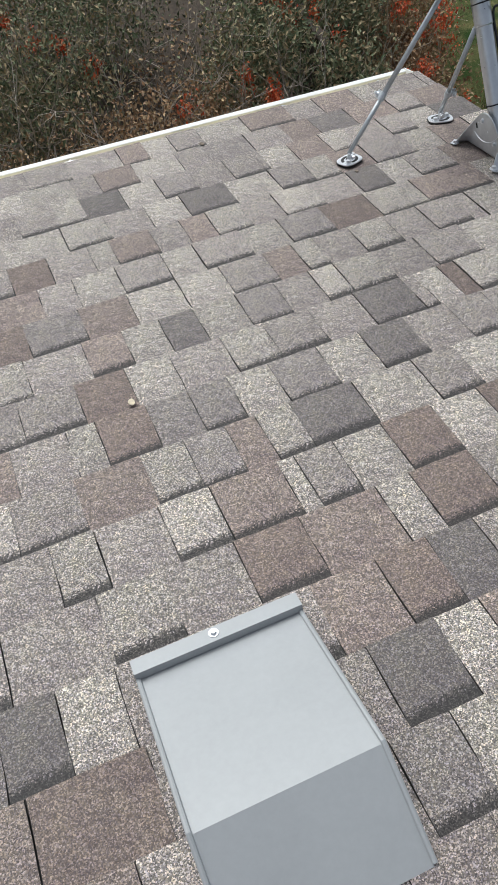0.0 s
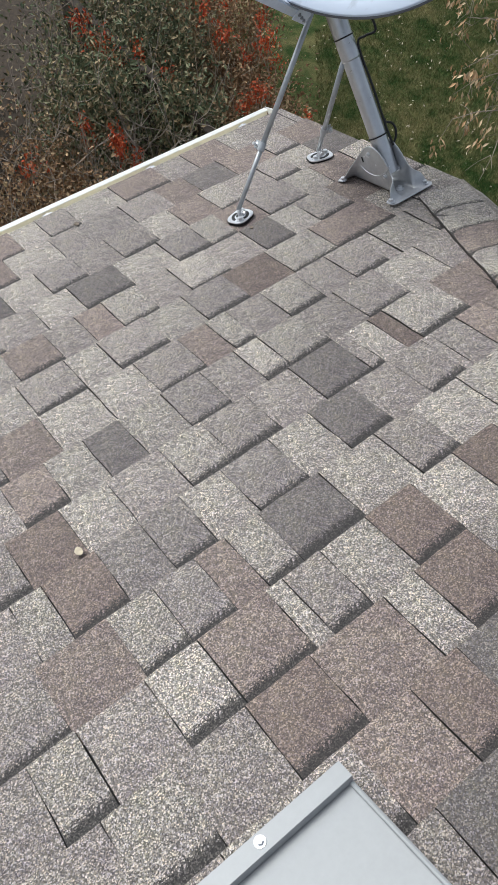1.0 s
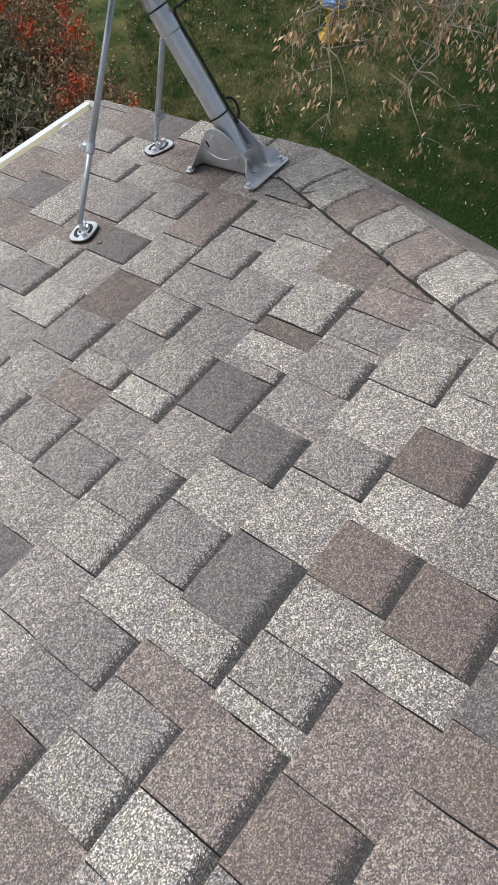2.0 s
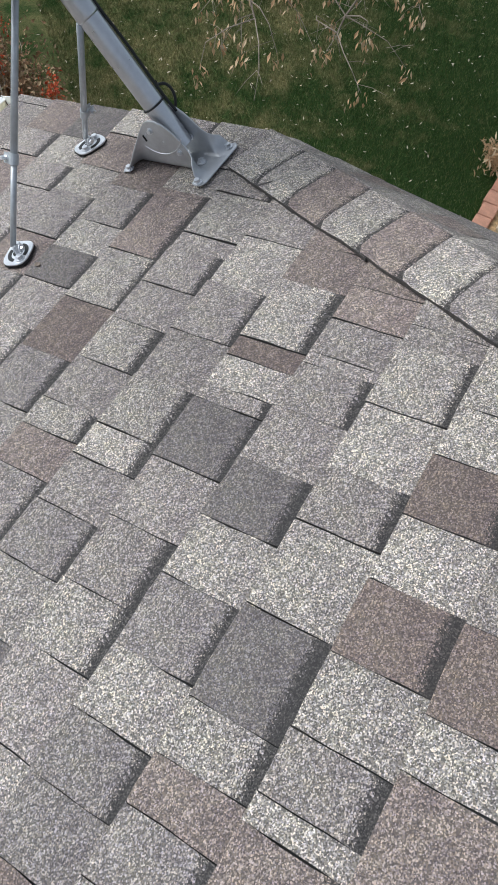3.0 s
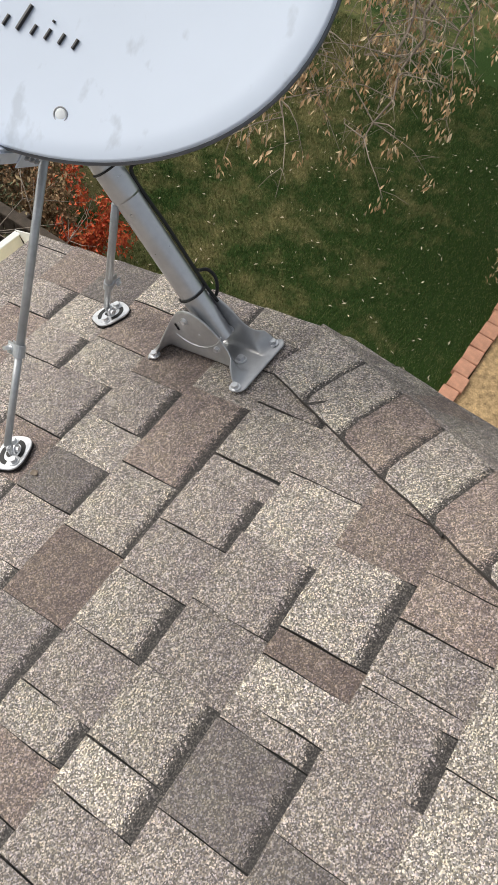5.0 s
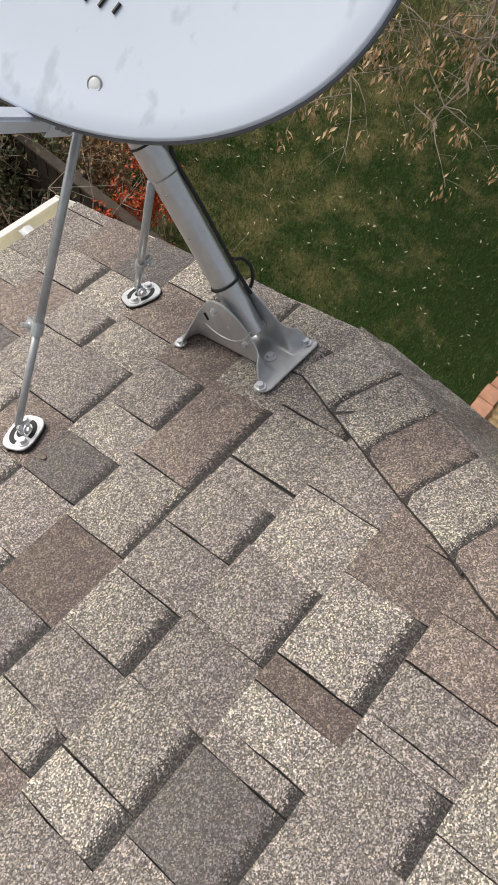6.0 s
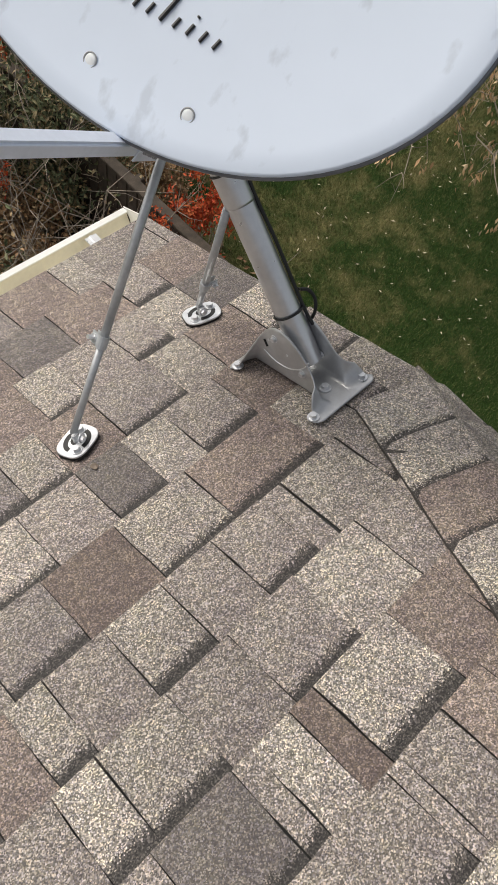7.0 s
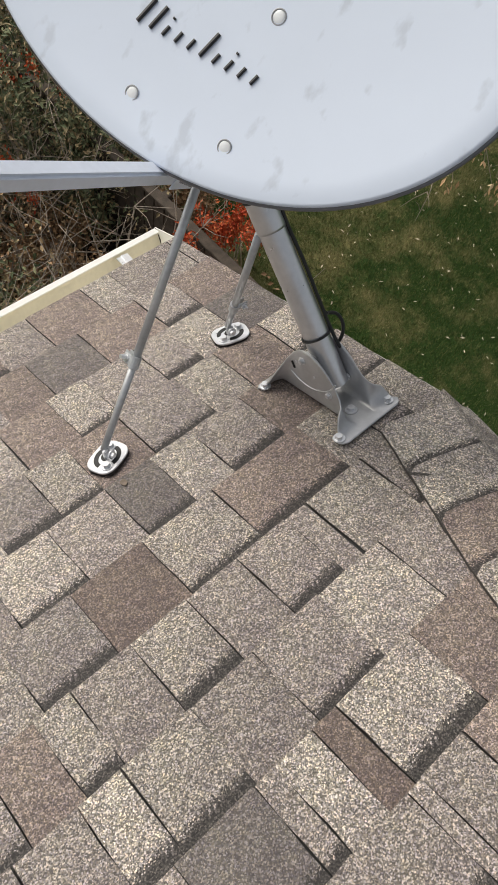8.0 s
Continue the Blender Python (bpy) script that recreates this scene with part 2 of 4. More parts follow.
roof = part("roof_slope", prism(bmesh.new(), [(RAKE_U - 0.01, EAVE_V - 0.012), (-5.0, EAVE_V - 0.012), (-5.0, -4.6), (crest_u(-4.6), -4.6), (CREST.x - 0.01, CREST.y)], -0.03, -0.0035),
            DECK, m=ROOF)
tagged(roof, "low slope covered in weathered laminated asphalt shingles", "roof", kind="structure")


def hip_end():
    """The clipped gable end beyond the hip: it falls to a short level eave."""
    z0 = (ROOF @ CREST).z
    far = ROOF @ Vector((crest_u(-4.6), -4.6, 0.0))
    a, b = ROOF @ CREST, far
    c, d = Vector((RAKE_U + 0.016, far.y, z0 - 0.006)), Vector((RAKE_U + 0.016, a.y, z0 - 0.006))
    bm = bmesh.new()
    top = [bm.verts.new(p) for p in (a, b, c, d)]
    low = [bm.verts.new(p - Vector((0, 0, 0.03))) for p in (a, b, c, d)]
    for i in range(4):
        bm.faces.new((top[i], top[(i + 1) % 4], low[(i + 1) % 4], low[i]))
    bm.faces.new(top[::-1]), bm.faces.new(low)
    bmesh.ops.recalc_face_normals(bm, faces=bm.faces[:])
    return tagged(part("roof_hip_end", bm, SHINGLE), "short clipped hip end in asphalt shingles", "roof", kind="structure")


hip = hip_end()
hip.color = (0.3, 0.277, 0.26, 0)


def house_walls():
    e = ROOF @ Vector((0, EAVE_V, 0))
    bm = box(bmesh.new(), (-5.0, -4.4, 0), (RAKE_U - 0.10, e.y - 0.16, HEIGHT - 0.32))
    tagged(part("wall_house", bm, SIDING), "painted house wall below the eave", "wall", kind="structure")
    bm = box(bmesh.new(), (-5.0, e.y - 0.025, e.z - 0.17), (RAKE_U - 0.012, e.y - 0.006, e.z - 0.012))
    tagged(part("fascia", bm, GUTTER), "cream painted fascia board behind the gutter", "fascia", kind="structure")
    bm = prism(bmesh.new(), [(EAVE_V - 0.006, -0.032), (EAVE_V - 0.006, -0.15), (CREST.y, -0.15), (CREST.y, -0.032)], RAKE_U - 0.03, RAKE_U - 0.008, lambda x, y, z: (z, x, y))
    tagged(part("rake_board", bm, GUTTER, m=ROOF), "cream painted rake board under the shingles", "fascia", kind="structure")
    bm = prism(bmesh.new(), [(EAVE_V + 0.002, 0.0), (EAVE_V + 0.002, -0.012), (CREST.y, -0.012), (CREST.y, 0.0)], RAKE_U - 0.007, RAKE_U + 0.003, lambda x, y, z: (z, x, y - 0.001))
    tagged(part("drip_edge", bm, GUTTER_RIM, m=ROOF), "thin pale metal drip edge on the rake", "trim", kind="structure")


house_walls()


def gutter():
    """A K-style gutter: back, floor, stepped front with a folded rim, an end cap and hanger straps."""
    e = ROOF @ Vector((0, EAVE_V, 0))
    x0, x1, y, z = -5.0, RAKE_U + 0.014, e.y - 0.004, e.z - 0.016
    rim_y, rim_z = (ROOF @ Vector((0, 0.617, -0.022))).y, (ROOF @ Vector((0, 0.617, -0.022))).z
    g = empty("gutter", Matrix.Translation((x1, y, z)), "cream enamelled metal gutter with a chalky white rim", "gutter")

    def strip(name, section, mat, label=""):
        bm = prism(bmesh.new(), [(py - y, pz - z) for py, pz in section], x0 - x1, 0.0, lambda a, b, c: (c, a, b))
        return part(name, bm, mat, g, label)

    top = rim_z - 0.003
    strip("front_wall", [(rim_y - 0.013, top), (rim_y - 0.010, top), (rim_y - 0.012, z - 0.058), (y + 0.078, z - 0.085), (y + 0.078, z - 0.081), (rim_y - 0.016, z - 0.056)], GUTTER)
    strip("floor_pan", [(y + 0.002, z - 0.085), (y + 0.0775, z - 0.085), (y + 0.0775, z - 0.088), (y + 0.002, z - 0.088)], GUTTER)
    strip("back_wall", [(y + 0.0015, z), (y + 0.0035, z), (y + 0.0035, z - 0.0845), (y + 0.0015, z - 0.0845)], GUTTER)
    strip("rim", [(rim_y - 0.019, rim_z - 0.0025), (rim_y - 0.018, rim_z), (rim_y - 0.001, rim_z), (rim_y + 0.001, rim_z - 0.003), (rim_y + 0.001, rim_z - 0.016), (rim_y - 0.002, rim_z - 0.016), (rim_y - 0.002, rim_z - 0.0025)], GUTTER_RIM, "chalky white folded rim")
    prof = [(y, z + 0.004), (y, z - 0.087), (y + 0.072, z - 0.089), (y + 0.08, z - 0.062), (rim_y - 0.008, z - 0.04), (rim_y, rim_z + 0.002)]
    part("end_cap", prism(bmesh.new(), [(py - y, pz - z) for py, pz in prof], 0.0, 0.0025, lambda a, b, c: (c, a, b)), GUTTER_RIM, g)
    for k in range(12):
        ux = 0.452 - 0.41 * k - x1
        bm = bmesh.new()
        box(bm, (ux - 0.017, 0.0056, rim_z - z - 0.010), (ux + 0.017, rim_y - y - 0.024, rim_z - z - 0.007))
        box(bm, (ux - 0.017, 0.004, rim_z - z - 0.05), (ux + 0.017, 0.0055, rim_z - z - 0.0105))
        box(bm, (ux - 0.004, 0.006, rim_z - z - 0.0069), (ux + 0.004, rim_y - y - 0.025, rim_z - z - 0.003))
        part("hanger_strap", bm, ZINC, g, "bright metal hanger strap")
    return g


gutter()


# ---- things on the roof ----
def roof_vent():
    """A low sheet-metal exhaust hood: a long rising top, a steep back, folded side seams and a lip with a screw."""
    v = empty("roof_vent", ROOF @ pose(-0.98, -1.58, 0.004), "low grey enamelled sheet-metal roof vent hood", "roof vent")
    w = 0.138
    prof = [(0.178, 0.006), (0.178, 0.020), (-0.094, 0.084), (-0.235, 0.006)]
    bm = prism(bmesh.new(), prof, -w, w, lambda a, b, c: (c, a, b))
    part("hood", bm, VENT, v)
    bm = box(bmesh.new(), (-w + 0.003, -0.218, 0.0), (w - 0.003, 0.14, 0.0025))
    part("base_flange", bm, VENT, v)
    bm = bmesh.new()
    lip = [(0.168, 0.023), (0.170, 0.040), (0.198, 0.036), (0.200, 0.010), (0.197, 0.010), (0.195, 0.032), (0.173, 0.036), (0.171, 0.023)]
    prism(bm, lip, -w - 0.006, w + 0.006, lambda a, b, c: (c, a, b))
    part("lip", bm, VENT, v, "folded front lip")
    for s in (-1, 1):
        bm = bmesh.new()
        tube(bm, [(s * (w + 0.002), 0.175, 0.022), (s * (w + 0.002), -0.092, 0.086), (s * (w + 0.002), -0.232, 0.010)], 0.0042, 8)
        part("side_seam", bm, VENT, v)
    bm = hex_bolt(bmesh.new(), (-0.006, 0.185, 0.0375), (0, 0.1, 1), 0.0055, 0.005, 0.009)
    part("screw", bm, ZINC, v, "bright zinc screw")


roof_vent()


def mast_line(n):
    return Vector((0.4186, -0.229, 0)) + Vector((-0.074, 0.393, 0.916)) * (n / 0.916)


def eased(pts, n=6):
    """A smooth curve through the points."""
    p = [Vector(q) for q in pts]
    p = [p[0]] + p + [p[-1]]
    out = []
    for a, b, c, d in zip(p, p[1:], p[2:], p[3:]):
        for k in range(n):
            f = k / n
            out.append(0.5 * (2 * b + (c - a) * f + (2 * a - 5 * b + 4 * c - d) * f * f + (3 * b - a - 3 * c + d) * f ** 3))
    return out + [p[-1]]


def dish():
    """The satellite dish with its foot, mast, two braces, feed arm and reflector, in roof coordinates."""
    d = empty("satellite_dish", ROOF @ pose(0, 0, 0.0092), "pale grey oval satellite dish on a braced steel mast", "satellite dish")
    # foot: one sheet folded into a floor and two cheeks that flare flat at their ends
    mid = 0.4055
    stations = [(-0.3215, 0.034, 0), (-0.317, 0.044, 0), (-0.309, 0.050, 0), (-0.301, 0.050, 5), (-0.294, 0.046, 20), (-0.287, 0.043, 46), (-0.280, 0.038, 70), (-0.271, 0.041, 82),
                (-0.260, 0.050, 88), (-0.248, 0.063, 90), (-0.236, 0.076, 90), (-0.222, 0.088, 90), (-0.206, 0.098, 90), (-0.188, 0.104, 90), (-0.170, 0.103, 90), (-0.156, 0.096, 90),
                (-0.143, 0.084, 90), (-0.132, 0.069, 86), (-0.123, 0.055, 76), (-0.114, 0.046, 52), (-0.105, 0.046, 24), (-0.096, 0.051, 5), (-0.088, 0.052, 0), (-0.082, 0.044, 0)]
    bm = bmesh.new()
    rows = []
    for v, wall, tilt in stations:
        half, r, row = 0.0315, 0.010, []
        a = radians(tilt)
        for s in (-1, 1):
            side = [(half * 0.35, 0.0), (half - r, 0.0)]
            side += [(half - r + r * math.sin(a * k / 4), r - r * math.cos(a * k / 4)) for k in range(1, 5)] if tilt > 2 else [(half - r + 0.003 * k, 0.0) for k in range(1, 5)]
            u0, n0 = side[-1]
            side += [(u0 + wall * f * math.cos(a), n0 + wall * f * math.sin(a)) for f in (0.25, 0.5, 0.75, 0.93, 1.0)]
            row = ([(mid - x, v, z) for x, z in side][::-1] if s < 0 else row + [(mid + x, v, z) for x, z in side])
        rows.append([bm.verts.new((x, y, z + 0.0035)) for x, y, z in row])
    for r0, r1 in zip(rows, rows[1:]):
        for k in range(len(r0) - 1):
            bm.faces.new((r0[k], r0[k + 1], r1[k + 1], r1[k]))
    bmesh.ops.recalc_face_normals(bm, faces=bm.faces[:])
    bmesh.ops.solidify(bm, geom=bm.faces[:], thickness=0.0028)
    foot_ob = part("foot_bracket", bm, FOOT, d, "galvanised folded foot bracket with flared ends", smooth=True)
    for u, sgn in ((mid - 0.0335, -1), (mid + 0.0335, 1)):
        side_bolts = ((-0.168, 0.090), (-0.238, 0.045)) if sgn < 0 else ((-0.168, 0.090), (-0.225, 0.042))
        for vv, nn in side_bolts:
            part("cheek_bolt", hex_bolt(bmesh.new(), (u - (0.003 if sgn > 0 else 0), vv, nn), (-1, 0, 0), 0.0058, 0.005, 0.0085), ZINC, foot_ob, "bright zinc bolt")
        if sgn > 0:
            continue
        bm = bmesh.new()
        bow = [(u - 0.0006, -0.183 + 0.078 * math.cos(radians(x)), 0.112 + 0.078 * math.sin(radians(x))) for x in range(232, 338, 7)]
        tube(bm, [(a, -0.366 - b, c) for a, b, c in bow], 0.0016, 6)
        part("pitch_slot", bm, ZINC, foot_ob, "thin curved pitch slot with a bright edge")
        bm = bmesh.new()
        tube(bm, [(u - 0.0008, -0.148, 0.062), (u - 0.0008, -0.141, 0.076)], 0.0028, 6)
        part("slot_gap", bm, BLACK, foot_ob, "dark open end of the slot")
        for vv, nn in ((-0.20, 0.068), (-0.152, 0.08)):
            bm = bmesh.new()
            bmesh.ops.create_cone(bm, cap_ends=True, segments=12, radius1=0.0026, radius2=0.0022, depth=0.002, matrix=Matrix.Translation((u - 0.001, vv, nn)) @ Matrix.Rotation(radians(90), 4, "Y"))
            part("cheek_rivet", bm, ZINC, foot_ob)
    for p in ((0.331, -0.302), (0.468, -0.300), (0.334, -0.096), (0.474, -0.096), (0.401, -0.268)):
        part("lag_bolt", hex_bolt(bmesh.new(), (*p, 0.0045), (0, 0, 1), 0.0082, 0.007, 0.0122), ZINC, foot_ob, "bright zinc lag bolt")
    # mast: a straight leaning tube, a collar, then an upright end behind the reflector
    up = (ROOF.to_3x3().inverted() @ Vector((0, 0, 1)))
    bm = bmesh.new()
    bend = mast_line(0.50)
    tube(bm, [mast_line(0.034), mast_line(0.2), mast_line(0.332)], 0.0252, 28, caps=False)
    tube(bm, [mast_line(0.034), mast_line(0.06)], 0.0222, 28)
    part("mast", bm, MAST, d, smooth=True)
    bm = bmesh.new()
    tube(bm, [mast_line(0.330), mast_line(0.334), mast_line(0.42), bend, bend + up * 0.02 + Vector((0, 0.006, 0)), bend + up * 0.05, bend + up * 0.18], [0.0262, 0.0268, 0.0268, 0.0268, 0.0268, 0.0268, 0.0268], 28)
    part("mast_top", bm, MAST, d, smooth=True)
    # braces
    for nm, lo, hi, at in (("a", Vector((-0.001, -0.012, 0.022)), Vector((0.338, -0.033, 0.505)), 0.315), ("b", Vector((0.396, 0.089, 0.022)), Vector((0.372, -0.075, 0.325)), 0.25)):
        ax = (hi - lo).normalized()
        br = part("brace", tube(bmesh.new(), [lo + ax * 0.0, lo + (hi - lo) * (at + 0.03)], 0.0068, 14), GALV, d, "thin galvanised brace tube", smooth=True)
        part("upper_tube", tube(bmesh.new(), [lo + (hi - lo) * at, hi], 0.0077, 14), GALV, br, smooth=True)
        c = lo + (hi - lo) * at
        side = -ax.cross(Vector((0, 0, 1))).normalized()
        bm = tube(bmesh.new(), [c - ax * 0.011, c + ax * 0.012], 0.0104, 14)
        q = Matrix.Translation(c) @ Matrix((side, ax.cross(side), ax)).transposed().to_4x4()
        box(bm, (0.004, -0.006, -0.011), (0.027, -0.004, 0.012), q, 0.001), box(bm, (0.004, 0.004, -0.011), (0.027, 0.006, 0.012), q, 0.001)
        part("clamp", bm, GALV, br, "folded clamp")
        bm = hex_bolt(bmesh.new(), q @ Vector((0.019, -0.006, 0)), q.to_3x3() @ Vector((0, -1, 0)), 0.006, 0.007, 0.009)
        hex_bolt(bm, q @ Vector((0.019, 0.006, 0)), q.to_3x3() @ Vector((0, 1, 0)), 0.005, 0.011, 0.008)
        part("clamp_bolt", bm, ZINC, br, "bright zinc bolt")
        # slotted foot pad under the brace
        turn = 20 if nm == "a" else -18
        pm = pose(lo.x, lo.y - 0.006, 0.0, 0, 0, turn)
        bm = bmesh.new()
        ring = [(0.041 * math.copysign(abs(math.cos(a)) ** 0.62, math.cos(a)), 0.031 * math.copysign(abs(math.sin(a)) ** 0.72, math.sin(a))) for a in (2 * math.pi * k / 32 for k in range(32))]
        goo = random.Random(len(nm) + ord(nm))
        seal = [(x * g, y * g) for (x, y), g in ((p, goo.uniform(0.95, 1.05)) for p in ring)]
        prism(bm, ring, 0.0022, 0.006, lambda x, y, z: pm @ Vector((x, y, z)))
        bmesh.ops.bevel(bm, geom=[e for e in bm.edges if e.calc_face_angle(0) > 1.2], offset=0.0008, segments=1, affect="EDGES")
        part("foot_pad", bm, ZINC, br, "bright zinc slotted foot pad")
        part("seal", prism(bmesh.new(), seal, -0.004, 0.002, lambda x, y, z: pm @ Vector((x, y, z))), BLACK, br, "black sealant pressed out under the pad")
        bm = bmesh.new()
        def slot(lo_a, hi_a, ra, rb, w):
            outer = [((ra + w) * math.cos(x), (rb + w) * math.sin(x)) for x in (radians(lo_a + (hi_a - lo_a) * k / 9) for k in range(10))]
            inner = [((ra - w) * math.cos(x), (rb - w) * math.sin(x)) for x in (radians(lo_a + (hi_a - lo_a) * k / 9) for k in range(10))][::-1]
            prism(bm, outer + inner, 0.0055, 0.0064, lambda x, y, z: pm @ Vector((x, y, z)))
        slot(250, 358, 0.026, 0.0195, 0.0046)
        slot(70, 178, 0.026, 0.0195, 0.0046)
        slot(-20, 200, 0.0095, 0.009, 0.0036)
        part("pad_slot", bm, BLACK, br, "dark curved slots")
        part("pad_bolt", hex_bolt(bmesh.new(), pm @ Vector((-0.021, -0.013, 0.006)), (0, 0, 1), 0.0082, 0.007, 0.0112), ZINC, br)
        part("pad_bolt", hex_bolt(bmesh.new(), pm @ Vector((0.023, 0.010, 0.006)), (0, 0, 1), 0.0082, 0.007, 0.0112), ZINC, br)
        bm = bmesh.new()
        box(bm, (-0.008, -0.004, 0.004), (0.008, 0.004, 0.026), pm, 0.002)
        hex_bolt(bm, pm @ Vector((0, -0.012, 0.018)), pm.to_3x3() @ Vector((0, -1, 0)), 0.0065, 0.006, 0.01)
        part("pad_lug", bm, ZINC, br)
    # reflector
    o, ex, ey, nn = Vector((0.255, -0.157, 0.5576)), Vector((-0.236, 0.92, 0.312)), Vector((-0.626, 0.101, -0.773)), Vector((-0.743, -0.378, 0.552))
    frame_m = Matrix((ex, -ey, nn)).transposed().to_4x4()
    frame_m.translation = o
    A, B, TURN, CX, CY, RISE, DEEP = 0.443, 0.331, radians(8), 0.118, 0.268, 0.02, 0.036
    def bowl(r, a, off=0.0):
        x, y = A * r * math.cos(a), B * r * math.sin(a)
        return Vector((CX + x * math.cos(TURN) - y * math.sin(TURN), CY + x * math.sin(TURN) + y * math.cos(TURN), RISE - DEEP * (1 - r * r) + off))
    bm = bmesh.new()
    rings = []
    steps, seg = 14, 96
    for i in range(1, steps + 1):
        rings.append([bm.verts.new(bowl(i / steps, 2 * math.pi * k / seg)) for k in range(seg)])
    mid = bm.verts.new(bowl(0, 0))
    for k in range(seg):
        bm.faces.new((mid, rings[0][k], rings[0][(k + 1) % seg]))
    for r, s in zip(rings, rings[1:]):
        for k in range(seg):
            bm.faces.new((r[k], s[k], s[(k + 1) % seg], r[(k + 1) % seg]))
    back = [[bm.verts.new(bowl(r, 2 * math.pi * k / seg, z)) for k in range(seg)] for r, z in ((1.012, -0.002), (1.014, -0.012), (1.0, -0.016), (0.85, -0.012), (0.02, -0.012))]
    for r, s in zip([rings[-1]] + back, back):
        for k in range(seg):
            bm.faces.new((r[k], s[k], s[(k + 1) % seg], r[(k + 1) % seg]))
    refl = part("reflector", bm, DISH, d, "pale grey enamelled oval reflector with faint stains", smooth=True, m=frame_m)
    bm = tube(bmesh.new(), [bowl(1.012, 2 * math.pi * k / 96, -0.011) for k in range(97)], 0.0048, 8, caps=False)
    part("edge", bm, DISH_EDGE, refl, "dark rolled edge", smooth=True)
    for x, y in ((-0.009, -0.003), (0.152, -0.003), (0.008, 0.170), (0.169, 0.170)):
        qx, qy = x - CX, y - CY
        rx, ry = (qx * math.cos(TURN) + qy * math.sin(TURN)) / A, (-qx * math.sin(TURN) + qy * math.cos(TURN)) / B
        z = RISE - DEEP * (1 - rx * rx - ry * ry)
        rim = tube(bmesh.new(), [(x + 0.0098 * math.cos(a), y + 0.0098 * math.sin(a), z + 0.0004) for a in (2 * math.pi * k / 24 for k in range(25))], 0.0011, 6, caps=False)
        part("bolt_seat", rim, DARK_STEEL, refl, "dark ring pressed round a bolt")
        bm = bmesh.new()
        bmesh.ops.create_uvsphere(bm, u_segments=20, v_segments=10, radius=0.0088, matrix=Matrix.Translation((x, y, z)) @ Matrix.Diagonal((1, 1, 0.18, 1)))
        part("carriage_bolt", bm, BOLT_PAINT, refl, "pale flat-domed carriage bolt", smooth=True)
    # the product mark becomes a row of plain slanted strokes
    bm = bmesh.new()
    def stroke(x, y, h, lean, w):
        def zz(a, b):
            rx, ry = ((a - CX) * math.cos(TURN) + (b - CY) * math.sin(TURN)) / A, (-(a - CX) * math.sin(TURN) + (b - CY) * math.cos(TURN)) / B
            return RISE - DEEP * (1 - rx * rx - ry * ry) + 0.0012
        pts = [(x, y), (x - lean * h, y + h)]
        tube(bm, [(a, b, zz(a, b)) for a, b in pts], w, 6)
    for i, h in enumerate((0.036, 0.034, 0.014, 0.015, 0.015, 0.036, 0.014, 0.015, 0.015, 0.014)):
        stroke(0.192 - 0.0212 * i, 0.082, h, 0.35, 0.0032 if h > 0.02 else 0.0027)
    for i in (1, 6):
        stroke(0.186 - 0.0212 * (i + 1), 0.106, 0.003, 0.3, 0.0024)
    part("print_mark", bm, INK, refl, "dark slanted printed strokes")
    # bracket behind the reflector
    bm = bmesh.new()
    box(bm, (-0.03, -0.03, -0.075), (0.197, 0.203, -0.03), frame_m, 0.006)
    tube(bm, [bend + up * 0.06, bend + up * 0.17], 0.036, 20)
    part("back_bracket", bm, DARK_STEEL, d, "dark steel mounting bracket")
    # feed arm
    a0, a1 = Vector((0.275, -0.042, 0.470)), Vector((-0.19, -0.274, 0.734))
    ax = (a1 - a0).normalized()
    side = Vector((0, 0, 1)).cross(ax).normalized()
    top = ax.cross(side)
    tilt = radians(38)
    q = Matrix((ax, side * math.cos(tilt) - top * math.sin(tilt), top * math.cos(tilt) + side * math.sin(tilt))).transposed().to_4x4()
    q.translation = a0
    L = (a1 - a0).length
    arm = part("feed_arm", box(bmesh.new(), (0.05, -0.0135, -0.0145), (L, 0.0135, 0.0108), q, 0.004), ARM_PAINT, d, "pale grey square feed arm")
    bm = bmesh.new()
    box(bm, (0.0, -0.0162, -0.018), (0.075, -0.014, 0.011), q), box(bm, (0.0, 0.014, -0.018), (0.075, 0.0162, 0.011), q), box(bm, (0.0, -0.0162, 0.0112), (0.06, 0.0162, 0.0134), q)
    part("arm_socket", bm, ARM_PAINT, arm)
    for k in range(3):
        part("arm_rivet", hex_bolt(bmesh.new(), q @ Vector((0.018 + 0.02 * k, 0.0162, -0.008 + 0.004 * k)), q.to_3x3() @ Vector((0, 1, 0)), 0.0035, 0.003, 0.005), DARK_STEEL, arm)
    # feed head at the arm's end
    hm = Matrix.Translation(a1 + ax * 0.03 + Vector((0, 0, 0.055))) @ Matrix((side, nn.cross(side).normalized(), nn)).transposed().to_4x4()
    bm = bmesh.new()
    face = [(-0.085, 0.075), (-0.085, -0.035), (-0.045, -0.075), (0.045, -0.075), (0.085, -0.035), (0.085, 0.075)]
    prism(bm, face, -0.03, 0.03, lambda x, y, z: hm @ Vector((x, y, z)))
    bmesh.ops.bevel(bm, geom=bm.edges[:], offset=0.006, segments=2, affect="EDGES")
    head = part("feed_head", bm, VENT, d, "grey plastic feed head with clipped corners")
    bm = hex_bolt(bmesh.new(), a1 - Vector((0, 0, 0.02)), (0, -0.7, -0.7), 0.008, 0.008, 0.011)
    part("head_bolt", bm, ZINC, head)
    # coaxial cable with ties
    off = Vector((0.022, -0.020, 0.005))
    bm = bmesh.new()
